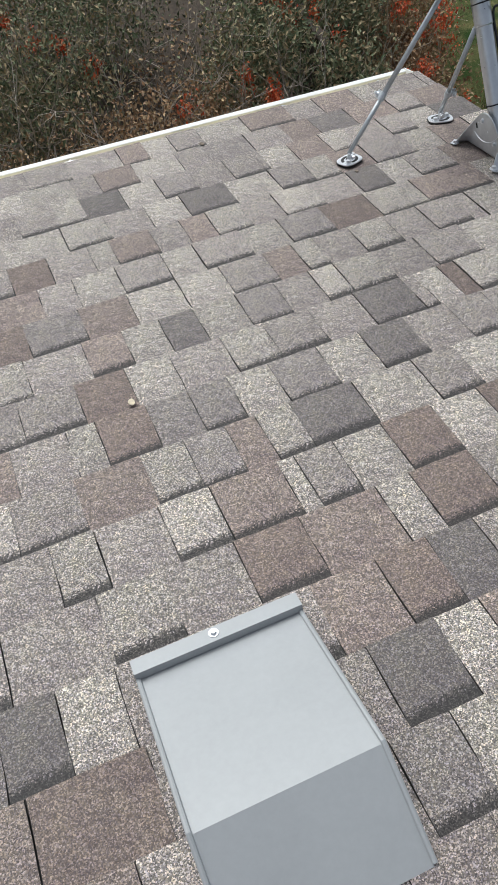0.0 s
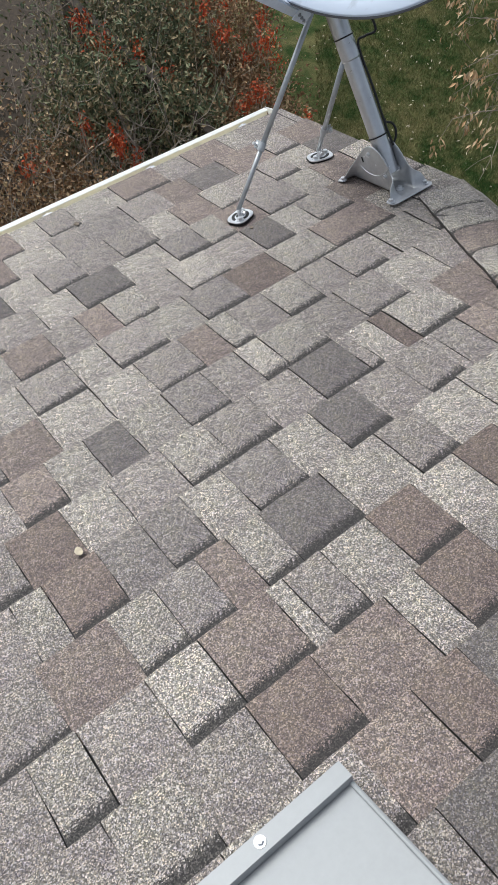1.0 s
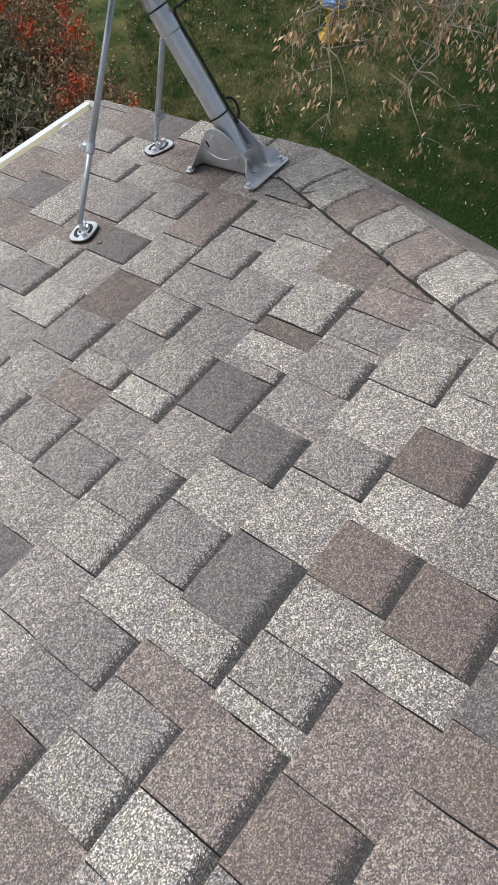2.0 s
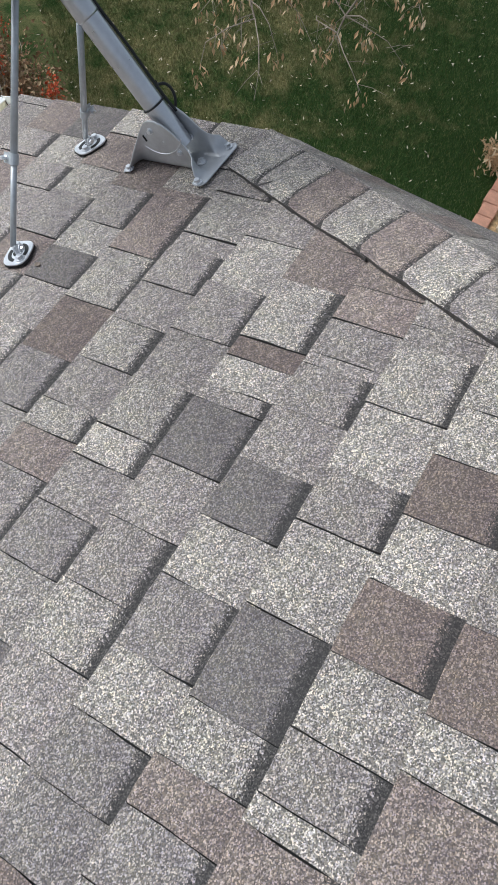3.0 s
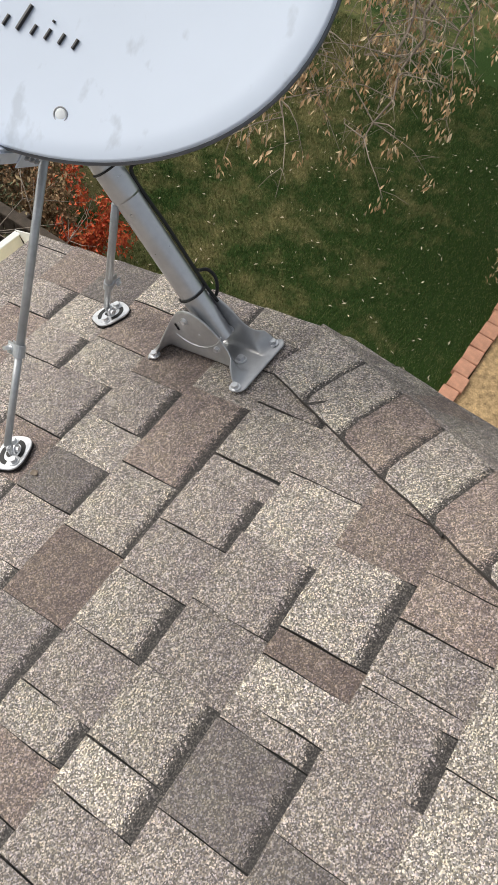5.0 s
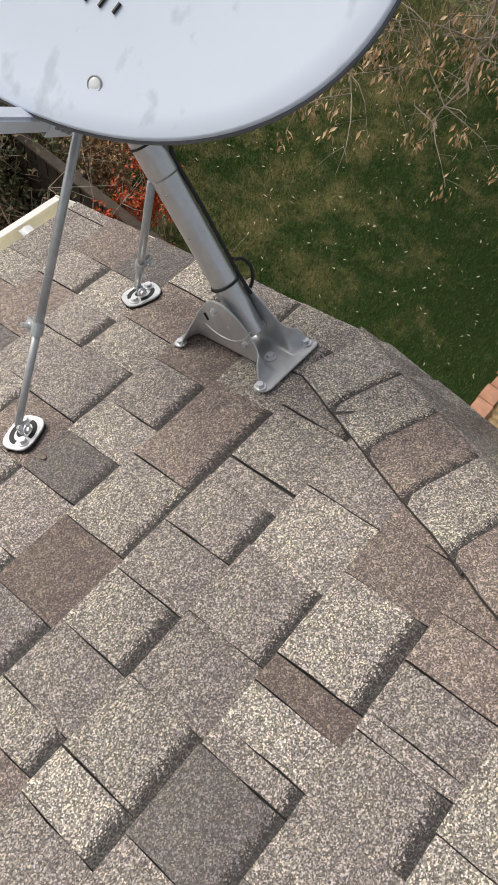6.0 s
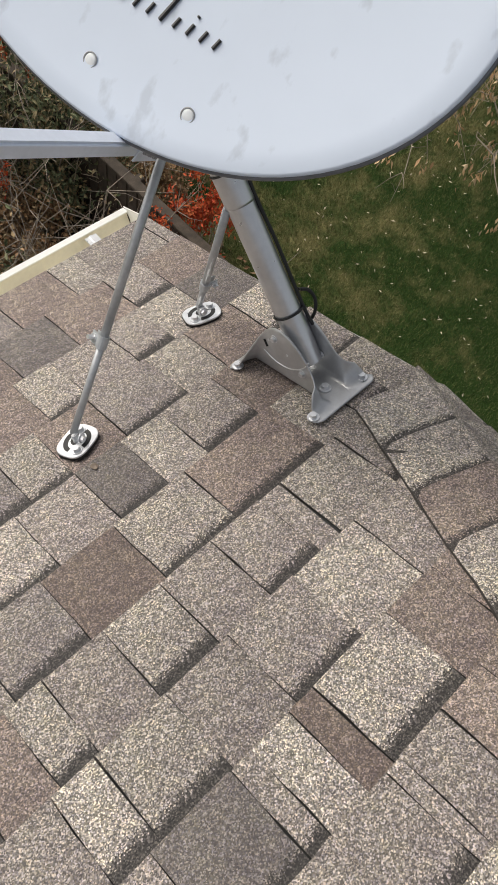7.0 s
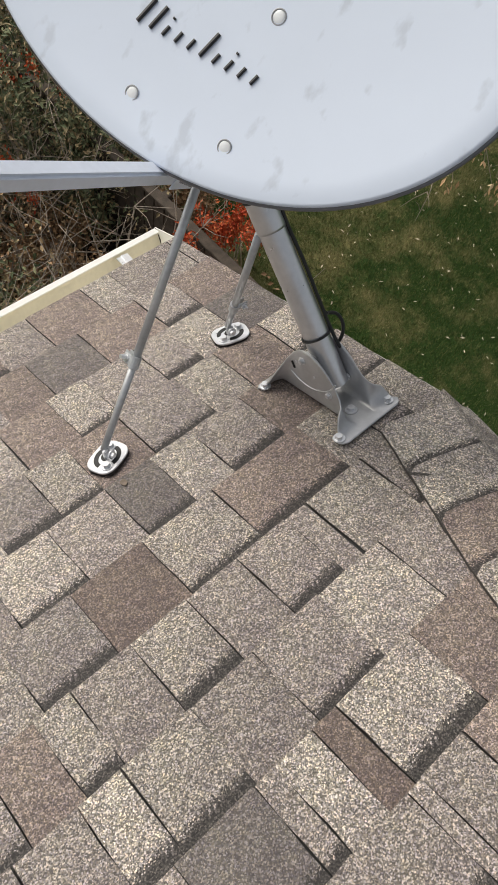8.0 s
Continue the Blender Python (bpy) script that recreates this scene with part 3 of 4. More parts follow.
    loop = [mast_line(0.42) + Vector((0.05, -0.06, 0.03)), mast_line(0.40) + Vector((0.055, -0.075, 0.0)), mast_line(0.385) + Vector((0.038, -0.045, 0.0)), mast_line(0.36) + off, mast_line(0.26) + off * 1.03, mast_line(0.14) + off, mast_line(0.10) + off + Vector((0.004, 0.0, 0))]
    tube(bm, eased(loop), 0.0035, 8)
    base = [mast_line(0.17) + off * 1.1, (0.447, -0.164, 0.158), (0.462, -0.172, 0.152), (0.468, -0.182, 0.135), (0.462, -0.188, 0.112), (0.452, -0.18, 0.08), (0.45, -0.165, 0.02)]
    tube(bm, eased(base), 0.0035, 8)
    part("cable", bm, BLACK, d, "thin black coaxial cable")
    for n in (0.134, 0.385):
        c = mast_line(n)
        t_ax = Vector((-0.074, 0.393, 0.916))
        s1 = t_ax.orthogonal().normalized()
        s2 = t_ax.cross(s1).normalized()
        bm = tube(bmesh.new(), [c + 0.0275 * (s1 * math.cos(a) + s2 * math.sin(a)) for a in (2 * math.pi * k / 32 for k in range(33))], 0.0022, 6, caps=False)
        part("cable_tie", bm, BLACK, d, "black cable tie")


dish()


# ---- the garden ----
def garden():
    bm = bmesh.new()
    bmesh.ops.create_grid(bm, x_segments=2, y_segments=2, size=1500)
    tagged(part("ground", bm, LAWN), "green lawn with worn tan patches", "lawn", kind="structure")
    rng = random.Random(5)
    # beds of leaf mulch under the shrubs
    bm = bmesh.new()
    pts = [(-9, 0.9), (0.9, 0.9), (2.6, 1.3), (3.4, 1.9), (3.8, 3.5), (4.3, 4.6), (5.0, 5.8), (5.8, 9.0), (5.0, 14.0), (-9, 14.0)]
    prism(bm, pts, -0.05, 0.02)
    tagged(part("planting_bed", bm, MULCH), "shrub bed covered in brown dead leaves", "garden bed", kind="structure")


garden()


def leaf_cloud(bm, centre, radii, count, size, rng, droop=0.0, narrow=0.35):
    """Loose small leaves through an uneven volume."""
    verts, faces = [], []
    lobes = [(Vector((rng.gauss(0, 0.45) * radii[0], rng.gauss(0, 0.45) * radii[1], rng.gauss(0, 0.4) * radii[2])), rng.uniform(0.2, 0.45)) for _ in range(14)]
    for _ in range(count):
        c, s = rng.choice(lobes)
        p = Vector(centre) + c + Vector((rng.gauss(0, s) * radii[0], rng.gauss(0, s) * radii[1], rng.gauss(0, s) * radii[2]))
        if p.z < 0.03:
            p.z = rng.uniform(0.03, 0.2)
        q = Euler((rng.uniform(-1.2, 1.2), rng.uniform(-1.2, 1.2) + droop, rng.uniform(0, 6.3))).to_matrix()
        L = size * rng.uniform(0.6, 1.4)
        quad = [p + q @ Vector(v) for v in ((0, 0, 0), (L * 0.5, L * narrow, L * 0.1), (L, 0, 0), (L * 0.5, -L * narrow, L * 0.1))]
        vs = [bm.verts.new(v) for v in quad]
        bm.faces.new(vs)
    return bm


def twigs(bm, base, tips, rng, r=0.012, kink=0.12, forks=4):
    """Crooked stems from base to each tip with finer side shoots."""
    base = Vector(base)
    for tip in tips:
        tip = Vector(tip)
        n, pts = 7, []
        for i in range(n):
            f = i / (n - 1)
            pts.append(base.lerp(tip, f) + Vector((rng.gauss(0, 1), rng.gauss(0, 1), rng.gauss(0, 1))) * kink * math.sin(f * 2.6) * 0.6)
        tube(bm, pts, [r * (1 - 0.85 * i / (n - 1)) for i in range(n)], 5, caps=False)
        L = (tip - base).length
        for _ in range(forks):
            i = rng.randrange(2, n - 1)
            d = (pts[i] - pts[i - 1]).normalized()
            d = (d + Vector((rng.gauss(0, 0.6), rng.gauss(0, 0.6), rng.gauss(0, 0.5)))).normalized() * L * rng.uniform(0.1, 0.28)
            p = pts[i]
            tube(bm, [p, p + d * 0.5 + Vector((rng.gauss(0, 0.03), rng.gauss(0, 0.03), rng.gauss(0, 0.03))), p + d], [r * 0.35, r * 0.25, r * 0.1], 4, caps=False)
    return bm


def shrub(name, at, radii, leaves, mat, label, seed, size=0.05, stems=10, stem_mat=TWIG, narrow=0.35):
    rng = random.Random(seed)
    s = empty(name, Matrix.Translation(at), label, "shrub")
    tips = [(rng.gauss(0, 0.55) * radii[0], rng.gauss(0, 0.55) * radii[1], radii[2] * rng.uniform(0.9, 1.8)) for _ in range(stems)]
    if at[1] < 4.5:
        tips = [(min(x, 3.1 - at[0]), y, z) for x, y, z in tips]
    part("stemwork", twigs(bmesh.new(), (0, 0, 0), tips, rng, 0.014), stem_mat, s)
    part("foliage", leaf_cloud(bmesh.new(), (0, 0, radii[2]), radii, leaves, size, rng, narrow=narrow), mat, s)
    return s


def foliage_shrub(name, at, radii, leaves, mat, label, seed, size=0.06, stems=12, narrow=0.3):
    return shrub(name, at, radii, leaves, mat, label, seed, size, stems, TWIG, narrow)


GREEN_LABEL, DRY_LABEL = "dense dark green evergreen bush threaded with bare twigs", "tangled half-bare shrub with russet dead leaves"
for i, (x, y, rx, ry, rz) in enumerate(((-2.2, 3.4, 0.9, 0.7, 0.9), (-0.5, 5.6, 1.0, 0.9, 1.1), (1.0, 3.3, 0.6, 0.6, 0.7), (2.2, 5.4, 0.8, 0.8, 1.0), (0.9, 7.6, 1.2, 0.9, 1.1), (3.6, 7.0, 1.0, 0.9, 0.9), (3.1, 4.6, 0.5, 0.6, 0.8), (3.4, 6.0, 0.6, 0.6, 0.8))):
    foliage_shrub("evergreen_bush", (x, y, 0), (rx, ry, rz), 8200, EVERGREEN, GREEN_LABEL, 20 + i, 0.064, 26, 0.2)
for i, (x, y, rx, ry, rz) in enumerate(((-1.1, 3.9, 0.8, 0.8, 0.7), (0.4, 4.4, 0.8, 0.7, 0.8), (1.5, 4.6, 0.6, 0.9, 0.8), (1.2, 2.3, 0.6, 0.45, 0.5), (2.3, 3.3, 0.4, 0.5, 0.45), (2.4, 2.5, 0.3, 0.35, 0.4), (-0.9, 8.2, 1.4, 0.9, 1.0), (4.1, 4.9, 0.5, 0.5, 0.6), (4.7, 5.9, 0.55, 0.55, 0.7), (3.6, 3.9, 0.35, 0.45, 0.6), (5.0, 7.2, 0.7, 0.7, 0.8), (2.1, 4.3, 0.5, 0.45, 0.4))):
    foliage_shrub("dry_shrub", (x, y, 0), (rx, ry, rz), 6000, RUSSET, DRY_LABEL, 40 + i, 0.046, 34, 0.28)


def bare_tangle(at, spread, height, count, seed):
    rng = random.Random(seed)
    s = empty("bare_shrub", Matrix.Translation(at), "leafless grey-brown shrub of crossing thin branches", "shrub")
    tips = [(rng.gauss(0, spread), rng.gauss(0, spread), rng.uniform(0.5, 1.0) * height) for _ in range(count)]
    tips = [(min(x, 3.1 - at[0]) if at[1] < 5 else x, y, z) for x, y, z in tips]
    part("branchwork", twigs(bmesh.new(), (0, 0, 0), tips, rng, 0.0105, 0.25, 8), BARE_TWIG, s)


for i, p in enumerate(((-1.7, 2.9, 0), (0.0, 3.6, 0), (1.7, 3.9, 0), (2.5, 4.4, 0), (0.7, 5.8, 0), (2.9, 6.0, 0), (1.6, 2.6, 0), (2.2, 3.0, 0), (-0.6, 4.6, 0), (-2.6, 4.2, 0), (0.9, 4.9, 0), (-0.2, 3.0, 0), (-1.2, 3.2, 0))):
    bare_tangle(p, 0.75, 2.2, 13, 60 + i)


def red_shrub(name, at, clumps, leaves, seed, label):
    """Upright stems that carry separate clusters of red leaves."""
    rng = random.Random(seed)
    s = empty(name, Matrix.Translation(at), label, "shrub")
    part("stemwork", twigs(bmesh.new(), (0, 0, 0), clumps, rng, 0.012, 0.08, 0), TWIG, s)
    bm = bmesh.new()
    for c in clumps:
        r = rng.uniform(0.06, 0.13)
        leaf_cloud(bm, c, (r, r, r * 1.6), leaves * 2, 0.04, rng, 0.8, 0.26)
    part("foliage", bm, RED, s)


rr = random.Random(9)
red_shrub("red_shrub", (3.35, 2.9, 0), [(rr.gauss(-0.1, 0.22), rr.gauss(0, 0.38), rr.uniform(0.9, 1.9)) for _ in range(16)], 70, 81, "shrub thick with hanging orange-red leaves by the fence")
for at, cl in (((2.9, 5.4, 0), [(0, 0, 1.6), (0.25, -0.2, 1.3), (-0.3, 0.25, 1.7), (0.1, 0.5, 1.1)]), ((2.0, 4.4, 0), [(0, 0, 1.5), (0.15, -0.1, 1.2)]),
               ((3.9, 5.1, 0), [(0, 0, 1.6), (0.4, -0.2, 1.5), (-0.2, 0.1, 1.9), (0.3, 0.5, 1.2), (0.1, -0.4, 1.0)]), ((5.0, 5.9, 0), [(0, 0, 1.5), (0.3, 0.2, 1.7), (-0.4, 0.1, 1.3)]),
               ((2.85, 6.4, 0), [(0, 0, 1.45), (0.12, -0.1, 1.2)]), ((3.9, 4.4, 0), [(0, 0, 1.3), (-0.1, 0.2, 1.0), (0.2, 0.3, 1.1), (0.1, -0.2, 0.8)]), ((4.5, 5.0, 0), [(0, 0, 1.4), (-0.2, 0.2, 1.2), (0.2, 0.1, 1.0), (0.1, 0.3, 1.5)]),
               ((5.4, 6.3, 0), [(0, 0, 1.4), (0.25, 0.1, 1.6), (-0.3, 0.0, 1.5), (0.0, 0.4, 1.8), (-0.15, -0.3, 1.2)]), ((1.9, 4.9, 0), [(0, 0, 1.4), (0.1, 0.1, 1.1)]), ((2.7, 5.7, 0), [(0, 0, 1.5), (0.15, 0.1, 1.3), (-0.1, 0.2, 1.6)]), ((2.0, 4.35, 0), [(0, 0, 1.5), (0.05, 0.1, 1.3)]), ((0.15, 5.9, 0), [(0, 0, 1.5), (0.25, -0.3, 1.4)]), ((1.1, 4.6, 0), [(0, 0, 1.4)]), ((2.7, 6.4, 0), [(0, 0, 1.5), (0.1, 0.3, 1.9)]), ((-0.3, 6.3, 0), [(0, 0, 1.6), (0.2, -0.2, 1.4)])):
    red_shrub("red_shrub", at, cl, 42, int(at[0] * 100), "thin shrub with scattered clusters of red leaves")


def fence():
    """A weathered board fence that runs away from the house, half lost in the shrubs."""
    f = empty("fence", Matrix.Translation((3.05, 1.7, 0)), "weathered brown wooden board fence among shrubs", "fence")
    rng = random.Random(8)
    y = 0.0
    while y < 5.6:
        h = 1.2 + rng.uniform(-0.03, 0.03)
        bm = box(bmesh.new(), (-0.01, y, 0.04), (0.01, y + 0.135, h), bevel=0.003)
        part("board", bm, FENCE, f, m=Matrix.Rotation(rng.uniform(-0.008, 0.008), 4, "X"))
        y += 0.15
    for z in (0.35, 1.12):
        part("rail", box(bmesh.new(), (0.011, -0.02, z), (0.05, 5.6, z + 0.085), bevel=0.004), FENCE, f)
    part("cap_board", box(bmesh.new(), (-0.05, -0.02, 1.236), (0.06, 5.6, 1.266), bevel=0.004), FENCE, f)
    for k in range(4):
        part("post", box(bmesh.new(), (0.051, k * 1.85, 0), (0.14, k * 1.85 + 0.09, 1.233), bevel=0.005), FENCE, f)


fence()


def lawn_tree():
    """A tree at the lawn's far side whose drooping limbs carry bunches of dry leaves."""
    rng = random.Random(31)
    base = Vector((9.35, 4.85, 0))
    t = empty("lawn_tree", Matrix.Translation(base), "nearly bare tree with drooping limbs and bunches of dry tan leaves", "tree")
    part("trunk", tube(bmesh.new(), [(0, 0, 0), (-0.02, -0.02, 0.3), (-0.04, -0.04, 1.4), (0.0, -0.1, 3.0), (0.2, -0.1, 5.0), (0.3, 0.2, 7.5)], [0.26, 0.19, 0.15, 0.13, 0.1, 0.03], 14), BARK, t, smooth=True)
    limbs = [
        [(9.3, 4.8, 2.6), (8.6, 3.9, 3.3), (7.5, 3.0, 3.3), (6.2, 2.5, 2.9), (5.2, 2.2, 2.5)],
        [(9.3, 4.8, 2.9), (8.9, 3.6, 3.5), (8.0, 2.5, 3.3), (6.9, 1.8, 2.9), (5.9, 1.5, 2.5)],
        [(9.3, 4.8, 2.2), (8.4, 4.3, 2.9), (7.0, 3.8, 2.9), (5.8, 3.2, 2.7)],
        [(9.4, 4.8, 3.4), (9.6, 3.2, 3.9), (9.0, 1.9, 3.6), (8.1, 1.2, 3.0), (7.1, 1.0, 2.6)],
        [(9.3, 4.8, 2.4), (8.3, 4.8, 3.1), (7.2, 4.6, 3.0), (6.1, 4.1, 2.7)],
        [(8.0, 2.5, 3.3), (7.4, 1.9, 2.9), (6.4, 1.4, 2.45), (5.3, 1.35, 2.05)],
        [(7.5, 3.0, 3.3), (6.5, 2.9, 2.9), (5.6, 2.6, 2.5), (4.9, 2.0, 2.15)],
        [(8.9, 3.6, 3.5), (8.0, 2.7, 2.9), (7.1, 2.1, 2.6), (6.2, 1.9, 2.2)],
        [(9.0, 1.9, 3.6), (8.2, 1.9, 3.1), (7.4, 1.5, 2.8), (6.6, 1.2, 2.4)],
    ]
    leaf = bmesh.new()

    def bunch(p, n):
        for _ in range(n):
            q = Euler((rng.gauss(0, 0.5), rng.gauss(1.25, 0.4), rng.uniform(0, 6.3))).to_matrix()
            L, o = rng.uniform(0.05, 0.1), p + Vector((rng.gauss(0, 0.04), rng.gauss(0, 0.04), rng.gauss(-0.04, 0.06)))
            vs = [leaf.verts.new(o + q @ Vector(v)) for v in ((0, 0, 0), (L * 0.45, L * 0.18, 0.006), (L, 0, 0), (L * 0.45, -L * 0.18, 0.006))]
            leaf.faces.new(vs)

    for i, limb in enumerate(limbs):
        pts = [Vector(p) - base for p in limb]
        fine = []
        for a, b in zip(pts, pts[1:]):
            for k in range(5):
                fine.append(a.lerp(b, k / 5) + Vector((rng.gauss(0, 0.035), rng.gauss(0, 0.035), rng.gauss(0, 0.03))))
        fine.append(pts[-1])
        n = len(fine)
        thick = 0.05 if i < 5 else 0.024
        lim = part("limb", tube(bmesh.new(), fine, [thick * (1 - k / n) ** 0.9 + 0.005 for k in range(n)], 8, caps=False), BARK, t, smooth=True)
        bm = bmesh.new()
        for k in range(n // 4 if i < 5 else 2, n):
            for _ in range(3):
                d = Vector((rng.gauss(-0.3, 0.55), rng.gauss(-0.15, 0.55), rng.gauss(-0.1, 0.25))).normalized() * rng.uniform(0.25, 0.85)
                p = fine[k]
                bend = Vector((rng.gauss(0, 0.06), rng.gauss(0, 0.06), 0.05))
                m1, m2 = p + d * 0.35 + bend, p + d * 0.7 + bend * 0.8
                e = p + d + Vector((rng.gauss(0, 0.04), rng.gauss(0, 0.04), -0.10))
                tube(bm, [p, m1, m2, e], [0.0065, 0.005, 0.0036, 0.002], 4, caps=False)
                for _ in range(3):
                    s = m1.lerp(e, rng.random())
                    o = Vector((rng.gauss(-0.05, 0.15), rng.gauss(0, 0.15), rng.gauss(-0.05, 0.1)))
                    tube(bm, [s, s + o * 0.5 + Vector((0, 0, 0.02)), s + o], [0.0032, 0.0024, 0.0014], 3, caps=False)
                    if rng.random() < 0.22:
                        bunch(s + o, rng.randrange(3, 9))
                if rng.random() < 0.62:
                    bunch(e, rng.randrange(5, 18))
        part("twig_spray", bm, BRANCH, lim)
    part("crown", leaf, TAN, t, "bunches of hanging dry leaves")


lawn_tree()


def litter():
    rng = random.Random(77)
    bm = bmesh.new()
    for _ in range(1100):
        x, y = rng.uniform(3.3, 13), rng.uniform(-0.3, 8)
        L, q = rng.uniform(0.025, 0.06), Matrix.Rotation(rng.uniform(0, 6.3), 3, "Z")
        vs = [bm.verts.new(Vector((x, y, 0.02)) + q @ Vector(v)) for v in ((0, 0, 0), (L * 0.5, L * 0.17, 0.01), (L, 0, 0.015), (L * 0.5, -L * 0.17, 0.008))]
        bm.faces.new(vs)
    tagged(part("leaf_litter", bm, LITTER_PALE), "pale fallen leaves scattered over the lawn", "leaf litter", kind="stuff")
    bm = bmesh.new()
    for _ in range(3000):
        x, y = rng.uniform(-3, 4.2), rng.uniform(1.3, 8)
        L, q = rng.uniform(0.04, 0.09), Euler((rng.gauss(0, 0.4), rng.gauss(0, 0.4), rng.uniform(0, 6.3))).to_matrix()
        vs = [bm.verts.new(Vector((x, y, 0.045)) + q @ Vector(v)) for v in ((0, 0, 0), (L * 0.5, L * 0.3, 0.01), (L, 0, 0.0), (L * 0.5, -L * 0.3, 0.008))]
        bm.faces.new(vs)
    tagged(part("bed_litter", bm, RUSSET), "brown dead leaves covering the shrub bed", "leaf litter", kind="stuff")


litter()


def edging():
    """A brick-edged bed of tan leaf mulch with pale stones."""
    bm = prism(bmesh.new(), [(3.2, -0.62), (11.0, -0.62), (11.0, -3.2), (3.2, -3.2)], -0.05, 0.035)
    tagged(part("mulch_bed", bm, plain("tan_leaf_mulch", (0.42, 0.29, 0.15), 0.95, scale=18, spread=0.5, relief=0.8, fine=70)), "low bed of tan leaf mulch beside the lawn", "garden bed", kind="structure")
    e = empty("brick_edging", Matrix.Translation((3.2, -0.52, 0)), "row of terracotta bricks edging the lawn", "edging")
    rng = random.Random(2)
    me = mesh_of("brick", box(bmesh.new(), (-0.108, -0.095, -0.03), (0.108, 0.095, 0.085), bevel=0.006), BRICK)
    for k in range(34):
        b = new("brick", me)
        b.parent = e
        b.matrix_basis = pose(0.11 + 0.226 * k, rng.gauss(0, 0.006), rng.gauss(0, 0.004), rng.gauss(0, 1.0), 0, rng.gauss(0, 1.2))
    for x, y, s in ((6.15, -0.8, 1.0), (6.75, -0.75, 0.7), (7.3, -0.95, 0.9)):
        bm = box(bmesh.new(), (-0.15 * s, -0.1 * s, 0.02), (0.15 * s, 0.1 * s, 0.11 * s), bevel=0.02 * s)
        for v in bm.verts:
            v.co += Vector((rng.gauss(0, 0.006), rng.gauss(0, 0.006), rng.gauss(0, 0.004)))
        tagged(part("edging_stone", bm, STONE, m=pose(x, y, 0.02, 0, 0, rng.uniform(-20, 20))), "pale cream cut stone lying on the mulch", "stone", "stones on the mulch")


STONE = plain("pale_cream_stone", (0.62, 0.53, 0.4), 0.85, scale=8, spread=0.14, relief=0.4)
edging()
rg = random.Random(44)
tuft = empty("dry_plant", Matrix.Translation((7.0, -0.35, 0)), "low clump of yellow-brown dry foliage at the bed", "plant")
part("foliage", leaf_cloud(bmesh.new(), (0, 0, 0.2), (0.2, 0.2, 0.18), 500, 0.09, rg, 0.5, 0.12), TAN, tuft)


def bird_bath():
    """A blue glazed bowl on a yellow turned stem."""
    b = empty("bird_bath", Matrix.Translation((8.32, 3.96, 0)), "blue bird bath bowl on a yellow turned stem", "bird bath")

    def lathe(profile, seg=28):
        bm = bmesh.new()
        rings = [[bm.verts.new((r * math.cos(2 * math.pi * k / seg), r * math.sin(2 * math.pi * k / seg), z)) for k in range(seg)] for r, z in profile]
        for r, s in zip(rings, rings[1:]):
            for k in range(seg):
                bm.faces.new((r[k], r[(k + 1) % seg], s[(k + 1) % seg], s[k]))
        bm.faces.new(rings[0][::-1]), bm.faces.new(rings[-1])
        return bm

    yellow = plain("yellow_glaze", (0.62, 0.38, 0.05), 0.35, spread=0.15, scale=8)
    blue = plain("blue_glaze", (0.14, 0.26, 0.5), 0.25, spread=0.3, scale=6)
    part("stem", lathe([(0.15, 0.0), (0.15, 0.03), (0.06, 0.07), (0.1, 0.14), (0.055, 0.2), (0.1, 0.28), (0.05, 0.35), (0.09, 0.42), (0.11, 0.46)]), yellow, b, smooth=True)
    part("bowl_rim", lathe([(0.1, 0.46), (0.2, 0.5), (0.225, 0.545), (0.215, 0.548), (0.2, 0.52)]), yellow, b, "yellow outer bowl", smooth=True)
    part("bowl", lathe([(0.2, 0.541), (0.16, 0.52), (0.02, 0.505), (0.01, 0.503)][::-1]), blue, b, "blue glazed bowl", smooth=True)


bird_bath()


def grass():
    """Blades over the part of the lawn below the roof, in one mesh."""
    rng = np.random.default_rng(6)
    n = 230000
    x, y = rng.uniform(3.1, 10.5, n), rng.uniform(-0.42, 6.5, n)
    keep = (y < 3.4) | (x > 4.2 + (y - 3.4) * 0.8)
    x, y = x[keep], y[keep]
    n = len(x)
    a, h, lean = rng.uniform(0, 6.28, n), rng.uniform(0.015, 0.05, n), rng.uniform(0.0, 0.028, n)
    dx, dy, w = np.cos(a), np.sin(a), 0.0036
    base = np.stack([x - dy * w, y + dx * w, np.zeros(n)], 1), np.stack([x + dy * w, y - dx * w, np.zeros(n)], 1)
    tip = np.stack([x + dx * lean, y + dy * lean, h], 1)
    verts = np.stack([base[0], base[1], tip], 1).reshape(-1, 3)
    me = bpy.data.meshes.new("grass")
    me.from_pydata(verts.tolist(), [], np.arange(3 * n).reshape(-1, 3).tolist())
    me.materials.append(GRASS)
    tagged(new("grass", me), "short green lawn grass with dry blades", "grass", kind="stuff")


grass()


# ---- roof covering: each tab is a piece of its own ----
TONES = {
    "P": (0.45, 0.425, 0.39), "L": (0.385, 0.362, 0.33), "M": (0.315, 0.29, 0.272), "G": (0.262, 0.242, 0.231), "D": (0.18, 0.166, 0.16),
    "B": (0.205, 0.167, 0.149), "R": (0.268, 0.226, 0.204),
}
